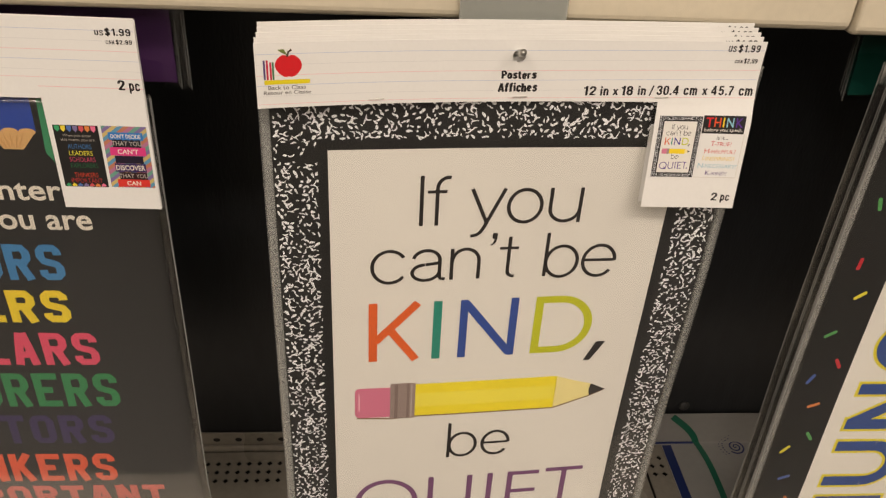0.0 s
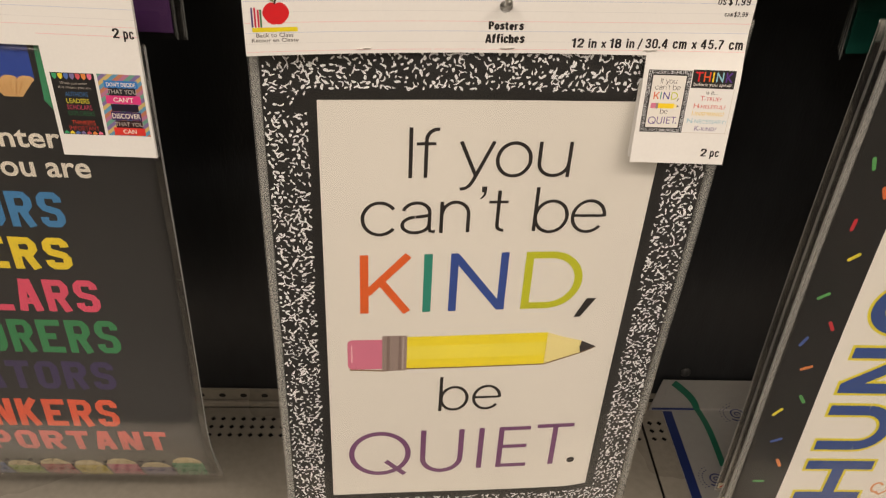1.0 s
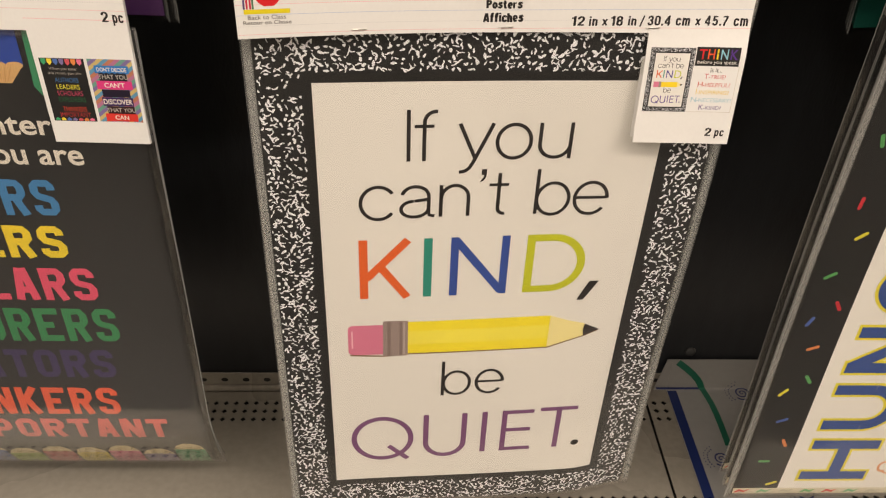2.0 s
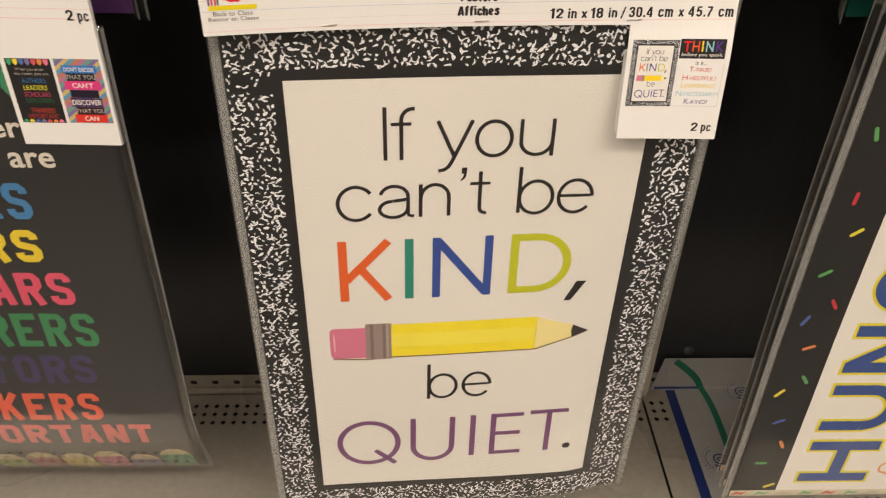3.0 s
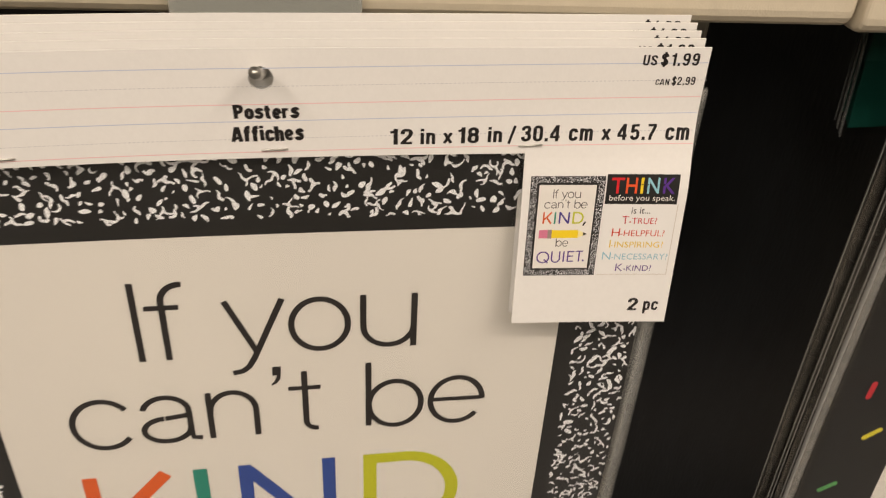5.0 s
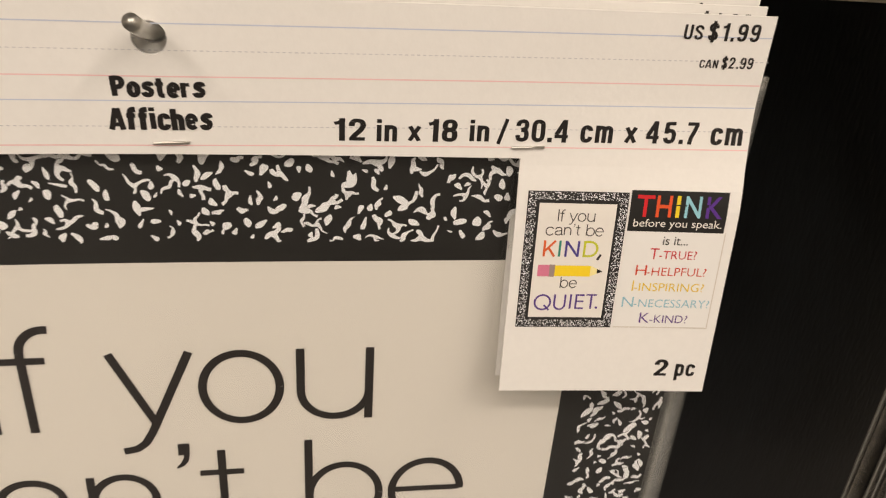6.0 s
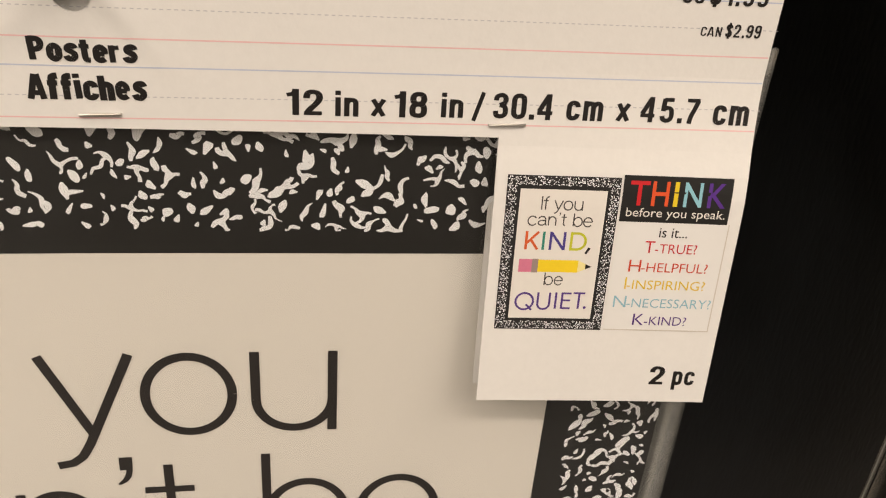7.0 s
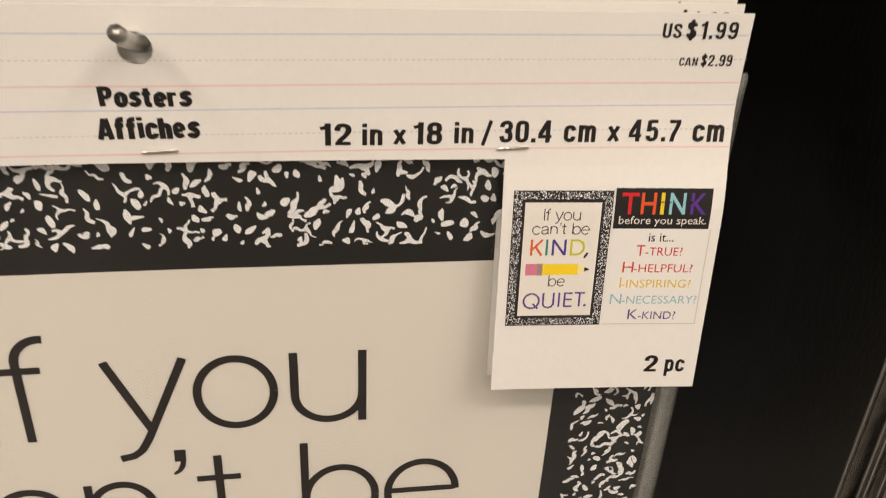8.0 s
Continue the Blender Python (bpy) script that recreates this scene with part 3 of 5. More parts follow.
# ---- peg hooks, each from the back panel out through the cards it carries
def peg_hook(x, z, y_tip, label, y_back=None, group="peg hooks"):
    """x, z: where the rod is; y_tip: how far forward it reaches."""
    back = (BACK - 0.0628 * x) if y_back is None else y_back
    t = thing("peg_hook", pose(x, back, z), label, "hook", group)
    bm = bmesh.new()
    pts = [(0, -0.002, -0.004), (0, -0.02, -0.004), (0, y_tip + 0.038 - back, -0.0035), (0, y_tip + 0.022 - back, -0.0020), (-0.0004, y_tip + 0.010 - back, 0.0016), (-0.0008, y_tip + 0.004 - back, 0.0042), (-0.001, y_tip - back, 0.0060)]
    tube(bm, pts, 0.0020, 16)
    bmesh.ops.bevel(bm, geom=[e for e in bm.edges if any(len(f.verts) > 4 for f in e.link_faces)], offset=0.0006, segments=2, affect="EDGES")
    part("rod", bm, STEEL, t, smooth=True)
    part("mount_plate", box_bm(-0.012, -0.004, -0.022, 0.012, -0.0004, 0.014, bevel=0.001), STEEL, t)
    return t


peg_hook(-0.0010, 0.7530, -0.0165, "zinc wire peg hook poking out through stacked header cards")
peg_hook(-0.388, 0.7500, 0.0300, "zinc wire peg hook carrying dark posters")
peg_hook(0.412, 0.7530, -0.0360, "zinc wire peg hook carrying sprinkle-bordered posters")


# ---------------------------------------------------------------- packed posters
HZ = 753.0               # height of the hook, in millimetres; packs hang from it


def place(x, y, z):
    return Vector((x / 1000, y / 1000, (z - HZ) / 1000))


def flat_sheet(curve):
    """A sheet that bends in depth by curve(x, z), in millimetres."""
    def sheet(x, z, off=0.0):
        return place(x, curve(x, z) - off, z)
    return sheet


def sleeve(parent, curve, x0, z0, x1, z1, gap=1.0, fold=None, seam=0.0, frost=None, film=None, r=0.9):
    """A clear bag: a front and a back film joined along rounded side folds."""
    front = flat_sheet(lambda x, z: curve(x, z) - gap + 0.35 * math.sin(x * 0.055 + z * 0.021) * math.sin(z * 0.033 + 1.0))
    back = flat_sheet(lambda x, z: curve(x, z) + 2.2)
    sl = part("sleeve", sheet_bm(front, x0 + 0.6, z0, x1 - 0.6, z1, 0.08, 12), film or FILM, parent, "clear glossy plastic sleeve", smooth=True)
    sl.visible_shadow = False
    bk = part("sleeve_back", sheet_bm(back, x0 + 0.6, z0, x1 - 0.6, z1, 0.08, 24), FILM, parent, smooth=True)
    bk.visible_shadow = False
    for name, x in (("side_fold", x0), ("side_fold", x1)):
        bm = bmesh.new()
        s = 1 if x == x0 else -1
        n = max(8, int((z1 - z0) / 6))
        rings = []
        for j in range(n + 1):
            z = z0 + (z1 - z0) * j / n
            c = curve(x, z)
            rings.append([bm.verts.new(place(x + s * (r - r * math.sin(radians(a))), c + 0.6 - 1.75 * r * math.cos(radians(a)), z)) for a in (0, 30, 60, 90, 120, 150, 180)])
        for a, b in zip(rings, rings[1:]):
            for k in range(6):
                bm.faces.new((a[k], a[k + 1], b[k + 1], b[k]))
        f = part(name, bm, fold or FILM_EDGE, parent, smooth=True)
        f.visible_shadow = False
        if seam:
            a, b = (x0 + 0.9, x0 + seam) if x == x0 else (x1 - seam, x1 - 0.9)
            strip = flat_sheet(lambda x, z: curve(x, z) - 0.1)
            g = part("side_seam", sheet_bm(strip, a, z0, b, z1, 0.15, 8), frost or FILM_SEAM, parent, "milky sealed edge", smooth=True)
            g.visible_shadow = False


def rounded(pts):
    """One round of corner cutting."""
    out = []
    for (ax, az), (bx, bz) in zip(pts, pts[1:] + pts[:1]):
        out += [(ax * 0.78 + bx * 0.22, az * 0.78 + bz * 0.22), (ax * 0.22 + bx * 0.78, az * 0.22 + bz * 0.78)]
    return out


def flecks(rng, x0, z0, x1, z1, cell_x, cell_z, wide):
    """Marbled flecks of a composition book cover: angular chips, kinked strokes and forked splashes, cut off at the edges."""
    pr = Print()
    nx, nz = max(1, round((x1 - x0) / cell_x)), max(1, round((z1 - z0) / cell_z))
    cx, cz = (x1 - x0) / nx, (z1 - z0) / nz

    def hold(p):
        return (min(x1, max(x0, p[0])), min(z1, max(z0, p[1])))

    def stroke(x, z, ang, ln, kink, ws):
        pts = [(x, z, ws[0])]
        for w in ws[1:]:
            px, pz, _ = pts[-1]
            step = ln / (len(ws) - 1) * rng.uniform(0.75, 1.25)
            pts.append((px + step * math.cos(ang), pz + step * math.sin(ang), w))
            ang += rng.choice((-1, 1)) * rng.uniform(0.2, 1.0) * kink
        pts = smooth_path(pts, 3)
        pr.ribbon([hold(p) for p in pts], [max(0.05 * wide, p[2]) for p in pts], 50)
    for j in range(nz):
        for i in range(nx):
            kind = rng.random()
            if kind < 0.10:
                continue
            x = x0 + (i + 0.5 + (0.25 if j % 2 else -0.25) + rng.uniform(-0.30, 0.30)) * cx
            z = z0 + (j + 0.5 + rng.uniform(-0.32, 0.32)) * cz
            ang = rng.uniform(0, 6.2832)
            w = wide * rng.uniform(0.66, 1.2)
            if kind < 0.56:
                n, long = rng.choice((3, 3, 4, 5)), rng.uniform(1.0, 2.0)
                c, s = math.cos(ang), math.sin(ang)
                ring = []
                for k in range(n):
                    a, r = 6.2832 * (k + rng.uniform(-0.25, 0.25)) / n, w * rng.uniform(0.7, 1.25)
                    u, v = r * long * math.cos(a), r * 0.85 * math.sin(a)
                    ring.append((x + u * c - v * s, z + u * s + v * c))
                pr.poly([hold(p) for p in rounded(ring)])
            elif kind < 0.87:
                ln = cell_x * rng.uniform(0.7, 1.5)
                stroke(x - 0.5 * ln * math.cos(ang), z - 0.5 * ln * math.sin(ang), ang, ln, 1.0, [w * rng.uniform(0.1, 0.7), w * rng.uniform(0.5, 1.1), w * rng.uniform(0.7, 1.35), w * rng.uniform(0.4, 1.0), w * rng.uniform(0.1, 0.8)])
            else:
                for k in range(3):
                    b = ang + 2.0944 * k + rng.uniform(-0.5, 0.5)
                    stroke(x, z, b, cell_x * rng.uniform(0.45, 1.0), 0.8, [w * 1.25, w * rng.uniform(0.6, 0.95), w * rng.uniform(0.4, 0.9), w * rng.uniform(0.1, 0.7)])
    return pr


# ---- light round letters drawn as strokes
def letters_if_you(p, w=2.6):
    p.line(-56.6, 630.8, -56.6, 669.2, w)
    p.line(-46.1, 630.8, -46.1, 659.7, w).arc(-38.5, 659.7, 7.6, 8.0, 180, 82, w).line(-52.8, 657.0, -39.6, 657.0, w * 0.9)
    p.line(-22.4, 658.5, -11.2, 632.0, w).ribbon([(0.2, 658.5), (-12.6, 628.7), (-15.0, 624.4), (-17.8, 622.2), (-21.8, 621.5)], w)
    p.arc(14.8, 644.6, 11.5, 12.8, 0, 360, w)
    p.line(32.6, 658.5, 32.6, 642.2, w).arc(43.1, 642.2, 10.5, 10.2, 180, 360, w).line(53.6, 630.8, 53.6, 658.5, w)


def letters_cant_be(p, w=2.6):
    p.arc(-77.4, 597.9, 12.2, 13.3, 36, 322, w)
    p.arc(-51.4, 602.6, 9.4, 8.2, 168, 0, w).line(-42.0, 602.6, -42.0, 590, w).ribbon([(-42, 590), (-41.4, 587), (-37.8, 586.4)], w)
    p.ribbon([(-42, 600.4), (-47, 599.6), (-52, 599.0)], w).arc(-52.2, 592.4, 9.2, 6.6, 92, 270, w).arc(-52.2, 593.6, 10.2, 7.8, 270, 355, w)
    p.line(-33.4, 585.4, -33.4, 611.5, w).arc(-23.6, 600.5, 9.6, 10.4, 180, 0, w).line(-14.0, 585.4, -14.0, 600.5, w)
    p.poly(((-5.8, 623.4), (-2.2, 623.4), (-2.4, 618.8), (-5.9, 618.6))).ribbon([(-3.2, 618.9), (-3.8, 616.4), (-4.8, 614.8), (-6.6, 613.4)], [1.7, 1.8, 1.5, 0.8])
    p.line(7.2, 620, 7.2, 591, w).arc(12.0, 591.0, 4.8, 4.4, 180, 275, w).line(0.2, 610.6, 14.0, 610.6, w * 0.9)
    p.line(34.6, 585.4, 34.6, 622.5, w).arc(46.4, 597.9, 11.6, 13.2, 0, 360, w)
    p.line(62.8, 598.6, 85.4, 598.6, w * 0.9).arc(74.0, 597.9, 11.7, 13.3, 0, 322, w)


def letter_k(p, w=6.3):
    p.line(-88.7, 512.6, -88.7, 567, w).line(-87.0, 531.5, -56.2, 566.2, w).line(-76.4, 542.5, -56.4, 513.2, w)


def letter_n(p, w=6.0):
    p.line(-21.7, 513, -21.7, 567, w).line(16.0, 513, 16.0, 567, w).line(-20.6, 564.0, 15.0, 515.5, w * 1.05)


def letter_d(p, w=6.2):
    p.line(35.1, 513, 35.1, 567, w).line(32.2, 563.9, 52.5, 563.9, w).line(32.2, 516.1, 52.5, 516.1, w).arc(52.0, 540, 22.8, 23.9, -90, 90, w)


def letters_be(p, w=2.7):
    p.line(-26.0, 405, -26.0, 444, w).arc(-14.6, 419.2, 10.9, 13.0, 0, 360, w)
    p.line(2.4, 419.6, 23.6, 419.6, w * 0.9).arc(13.0, 419.2, 11.0, 13.0, 0, 322, w)


def letters_quiet(p, w=4.7):
    p.arc(-76.2, 353.2, 24.6, 25.6, 0, 360, w).line(-71.0, 343.4, -54.0, 325.8, w)
    p.line(-38.6, 381.6, -38.6, 346, w).arc(-22.0, 346, 16.6, 16.8, 180, 360, w).line(-5.4, 346, -5.4, 381.8, w)
    p.line(12.2, 331.0, 12.2, 382.4, w)
    p.line(29.8, 331.0, 29.8, 382.6, w).line(27.4, 380.2, 55.4, 380.2, w * 0.95).line(27.4, 358, 53.6, 358, w * 0.95).line(27.4, 333.4, 55.0, 333.4, w * 0.95)
    p.line(61.0, 381.4, 94.2, 381.4, w * 0.95).line(77.8, 332, 77.8, 381.4, w)


RULES = ((755.2, "blue"), (742.4, "pink"), (736.2, "blue"), (724.6, "pink"))
RULE_INK = {"blue": ink("pale_blue_rule_print", "c0c7da"), "pink": ink("pale_pink_rule_print", "ecc0c0"), "grey": ink("pale_grey_rule_print", "c4c3c6")}


def ruled_lines(card, sheet, x0, x1, shift=0.0, rise=0.0):
    """Printed handwriting rules across a header card."""
    for z, tint in RULES:
        z += shift
        Print().ribbon([(x0, z), (0, z), (x1, z + rise)], 0.30, 8).lay("ruled_line", sheet, 0.12, RULE_INK[tint], card)
    for z in (748.8, 729.6):
        pr = Print()
        x = x0
        while x < x1:
            zz = z + shift + rise * max(0, x) / x1
            pr.rect(x, zz - 0.11, x + 0.8, zz + 0.11)
            x += 1.5
        pr.lay("dotted_line", sheet, 0.12, RULE_INK["grey"], card)


def staple(parent, sheet, x, z, tilt=0.0):
    bm = bmesh.new()
    tube(bm, [sheet(x - 4.5, z - tilt, -0.4), sheet(x - 4.3, z - tilt, 0.45), sheet(x, z, 0.5), sheet(x + 4.3, z + tilt, 0.45), sheet(x + 4.5, z + tilt, -0.4)], 0.00035, 6)
    part("staple", bm, STAPLE, parent, "bright wire staple", smooth=True)


def pack_hole(card, sheet, x, z, r=3.9):
    """The punched hole: a dark disc with the stack's shade in its colour."""
    Print().disc(x, z, r, r * 0.92, 24).lay("hang_hole_shade", sheet, 0.14, DARK, card, "dark disc painted for the punched hole")


def card_bm(sheet, pieces, thick=0.6):
    bm = bmesh.new()
    for x0, z0, x1, z1 in pieces:
        tmp = sheet_bm(sheet, x0, z0, x1, z1, thick, 6.0)
        me = bpy.data.meshes.new("tmp")
        tmp.to_mesh(me)
        tmp.free()
        bm.from_mesh(me)
        bpy.data.meshes.remove(me)
    return bm


def holed_card(sheet, pieces, hx, hz, r, thick=0.6):
    """A header card with a round hole punched through it."""
    a = 6.0
    bm = card_bm(sheet, pieces, thick)
    ring = []
    for k in range(24):
        c, s = math.cos(6.2832 * k / 24), math.sin(6.2832 * k / 24)
        f = a / max(abs(c), abs(s))
        ring.append([bm.verts.new(sheet(hx + q * c, hz + q * s, o)) for q, o in ((f, 0.0), (r, 0.0), (r, -thick), (f, -thick))])
    for p, q in zip(ring, ring[1:] + ring[:1]):
        for i in range(3):
            bm.faces.new((p[i], p[i + 1], q[i + 1], q[i]))
    return bm


# ---- the composition-book poster
def kind_curve(x, z):
    return 8.5 * ease(x, 92, 155) * ease(-z, -600, -360) + 0.8 * math.sin(x * 0.021 + z * 0.012)


def kind_card_curve(x, z):
    side = 1.0 if x < 0 else 0.25 + 0.75 * ease(-z, -742, -705)
    return -2.6 - (10.0 if x < 0 else 7.0) * (x / 158) ** 2 * side - (6.5 if x > 0 else 4.0) * max(0.0, (721 - z) / 72)


def kind_pack(m):
    t = thing("packed_poster", m, "white poster with speckled black border in clear sleeve", "poster", "posters on the middle hook")
    sheet = flat_sheet(kind_curve)
    poster = part("poster", sheet_bm(sheet, -152.4, 265.0, 152.4, 726.0, 0.4), BLACK, t, "black printed poster sheet")
    Print().rect(-118, 300, 116.4, 688.7, 6).lay("white_panel", sheet, 0.2, PAPER, poster, "off-white printed panel")
    rng = random.Random(5)
    for name, a in (("top_flecks", (-151, 695.4, 151, 722, 4.5, 3.6, 1.45)), ("bottom_flecks", (-151, 266.0, 151, 293.2, 4.5, 3.4, 1.35)),
                    ("left_flecks", (-151.6, 294, -124.6, 695, 4.3, 3.35, 1.4)), ("right_flecks", (124.6, 294, 151.6, 695, 4.3, 3.35, 1.4))):
        flecks(rng, *a).lay(name, sheet, 0.2, FLECK, poster, "white marbled flecks", lift=0.012)["kind"] = "stuff"
    soft_black = ink("text_black_print", "2b2726")
    for name, draw, tint in (("first_text_line", letters_if_you, soft_black), ("second_text_line", letters_cant_be, soft_black), ("letter_k", letter_k, ink("orange_print", "e2662f")),
                             ("letter_n", letter_n, ink("blue_print", "36509c")), ("letter_d", letter_d, ink("lime_print", "c2c52c")), ("word_be", letters_be, soft_black),
                             ("word_quiet", letters_quiet, ink("plum_print", "7b4f78"))):
        p = Print()
        draw(p)
        p.lay(name, sheet, 0.4, tint, poster)
    Print().line(-41.4, 513, -41.4, 567, 6.3).lay("letter_i", sheet, 0.4, ink("teal_print", "2f8c7a"), poster)
    Print().poly(((76.0, 503.6), (81.2, 503.6), (91.6, 522.2), (84.0, 522.2))).lay("comma", sheet, 0.7, soft_black, poster, cuts=(507, 510, 513, 516, 519))
    Print().disc(96.4, 336.2, 3.6, 3.5).lay("full_stop", sheet, 0.4, soft_black, poster)
    # the printed pencil
    er = Print().rect(-98, 454.6, -73, 485.8, 6).rect(-102.3, 459, -98, 481.4, 4)
    for cz, a in ((481.4, 90), (459, 180)):
        er.poly([(-98, cz)] + [(-98 + 4.3 * math.cos(radians(a + 15 * k)), cz + 4.4 * math.sin(radians(a + 15 * k))) for k in range(7)])
    er.lay("pencil_eraser", sheet, 0.4, ink("rubber_pink_print", "d67c97"), poster, "pink printed eraser")
    Print().rect(-99.6, 462, -98.4, 480).lay("eraser_glint", sheet, 0.5, ink("pale_pink_print", "f0b8c6"), poster)
    Print().rect(-75, 452.6, -55.4, 489.6, 6).lay("pencil_ferrule", sheet, 0.45, ink("ferrule_grey_print", "9c8a84"), poster, "grey-brown printed ferrule")
    Print().rect(-71.5, 452.6, -69, 489.6, 6).rect(-62, 452.6, -60, 489.6, 6).lay("ferrule_band", sheet, 0.55, ink("ferrule_dark_print", "86746e"), poster)
    Print().rect(-59, 454, -57.8, 488).lay("ferrule_glint", sheet, 0.55, ink("ferrule_light_print", "b5a6a0"), poster)
    Print().rect(-55.4, 455.0, 57.6, 488.2, 6).lay("pencil_body", sheet, 0.4, ink("pencil_yellow_print", "f3e034"), poster, "yellow printed pencil body")
    Print().rect(-55.4, 464.5, 57.0, 478.5, 6).lay("pencil_facet", sheet, 0.5, ink("pencil_light_yellow_print", "f4e552"), poster)
    Print().ribbon([(-101, 454.2), (-74, 452.4), (-55, 454.2), (58, 454.4), (87, 465.4), (99, 471.6)], 1.5).lay("pencil_underline", sheet, 0.3, ink("umber_print", "8a7052"), poster)
    Print().poly(((57.6, 455.2), (72, 460.6), (72, 482.8), (57.6, 488.2))).poly(((72, 460.6), (86.6, 466.0), (86.6, 478.6), (72, 482.8))).lay("pencil_wood", sheet, 0.6, ink("cut_wood_print", "f1e39e"), poster)
    Print().poly(((86.6, 466.0), (99.0, 472.2), (86.6, 478.6), (85.4, 472.2))).lay("pencil_lead", sheet, 0.9, ink("lead_print", "3a3433"), poster)
    sleeve(t, kind_curve, -159.2, 263.4, 160.6, 745.0, fold=FILM_RIM, seam=6.4, r=0.4)
    flap = Print().poly(((156.5, 744.5), (161.0, 743.8), (160.6, 722), (159.0, 700), (156.5, 700))).lay("sleeve_flap", sheet, -0.5, FILM_EDGE, t, "clear corner of the sleeve")
    flap.visible_shadow = False
    # header card with the hanging tag
    card_face = flat_sheet(kind_card_curve)

    def card_sheet(x, z, off=0.0):
        return card_face(x, z, off * 0.3 if off > 0 else off)
    card = part("header_card", holed_card(card_sheet, [(-158, 722.2, -7, 762), (-7, 722.2, 5, 745.8), (-7, 757.8, 5, 762), (5, 722.2, 92.2, 762), (92.2, 649, 156.2, 762)], -1.0, 751.8, 4.1), CARD, t, "white ruled header card with a picture tag")
    ruled_lines(card, card_sheet, -157.6, 156.0, 0.0, 1.2)
    for x in (-87.5, 1.9, 93.9):
        staple(card, card_face, x, 725.5, 0.15)
    blk = ink("type_black_print", "1d1a19")
    jaunty = random.Random(21)
    Print().gothic("Posters", -11.2, 737.0, 11.2, 742.5, 0.225, 0.05, jaunty).lay("title_line", card_sheet, 0.3, blk, card, lift=0.02)
    Print().gothic("Affiches", -12.6, 728.6, 12.4, 734.7, 0.225, 0.05, jaunty).lay("subtitle_line", card_sheet, 0.3, blk, card, lift=0.02)
    for word, x0, z0, x1, z1 in (("12", 42.3, 726.4, 50.6, 732.5), ("in", 53.4, 726.4, 58.7, 732.4), ("x", 61.5, 726.5, 65.0, 730.8), ("18", 66.8, 726.5, 74.6, 732.7), ("in", 77.9, 726.8, 83.1, 732.7), ("/", 85.2, 726.0, 88.2, 733.2),
                                 ("30.4", 90.2, 726.9, 104.6, 733.1), ("cm", 108.0, 727.0, 117.0, 731.8), ("x", 120.3, 727.1, 123.8, 731.6), ("45.7", 126.3, 727.1, 141.2, 733.3), ("cm", 144.8, 727.1, 154.0, 731.9)):
        Print().gothic(word, x0, z0, x1, z1).lay("size_word", card_sheet, 0.3, blk, card, lift=0.02)
    Print().gothic("US", 131.6, 755.5, 136.8, 759.3, 0.145).gothic("$1.99", 138.2, 754.9, 152.4, 760.4, 0.155, 0.13).lay("price_line", card_sheet, 0.3, blk, card, lift=0.02)
    Print().gothic("CAN", 137.6, 748.1, 142.7, 750.4, 0.13).gothic("$2.99", 143.7, 747.8, 152.5, 751.5, 0.15).lay("second_price_line", card_sheet, 0.3, blk, card, lift=0.02)
    Print().gothic("2", 139.6, 654.6, 143.8, 660.4, 0.165).gothic("pc", 146.2, 653.0, 152.4, 658.9, 0.165).lay("piece_count", card_sheet, 0.3, blk, card, lift=0.02)
    apple_logo(card, card_sheet)
    little_pictures(card, card_sheet)
    return t


def apple_logo(card, sheet):
    """An apple beside books on a yellow bar, and two small lines of words."""
    red = ink("apple_red_print", "d21f26")
    p = Print()
    p.poly([(-139 + 7.7 * math.cos(6.2832 * k / 28) * (1 - 0.16 * max(0, -math.sin(6.2832 * k / 28))), 748.0 + 7.2 * math.sin(6.2832 * k / 28) - 1.5 * math.exp(-((math.cos(6.2832 * k / 28)) / 0.22) ** 2) * (1 if math.sin(6.2832 * k / 28) > 0 else -0.5)) for k in range(28)])
    p.lay("apple", sheet, 0.3, red, card, "red printed apple")
    Print().ribbon([(-139.6, 753.4), (-138.8, 756.2), (-136.9, 757.6)], 1.1).lay("apple_stem", sheet, 0.4, ink("stem_print", "3f2a1c"), card)
    Print().ribbon([(-139.6, 754.6), (-142.0, 757.0), (-144.6, 757.6)], [0.4, 2.4, 0.4]).lay("apple_leaf", sheet, 0.4, ink("leaf_print", "6b7a3a"), card)
    Print().rect(-153.2, 736.9, -127.0, 739.6).lay("yellow_bar", sheet, 0.3, ink("bar_yellow_print", "e2cf1e"), card)
    for x, tint in ((-153.4, "5a4a78"), (-151.7, "c8324a"), (-149.8, "c8324a"), (-148.4, "4d7a55")):
        Print().rect(x, 739.8, x + 1.1, 751.6 if x < -150 else 750.4).lay("book_spine", sheet, 0.3, ink("book_print_" + tint, tint), card)
    grey = ink("caption_grey_print", "6f6a66")
    Print().text("Back to Class", -151.2, 733.6, -129.6, 736.2, 0.01).text("Retour en Classe", -154.0, 730.6, -126.6, 733.0, 0.01).lay("caption", sheet, 0.3, grey, card)


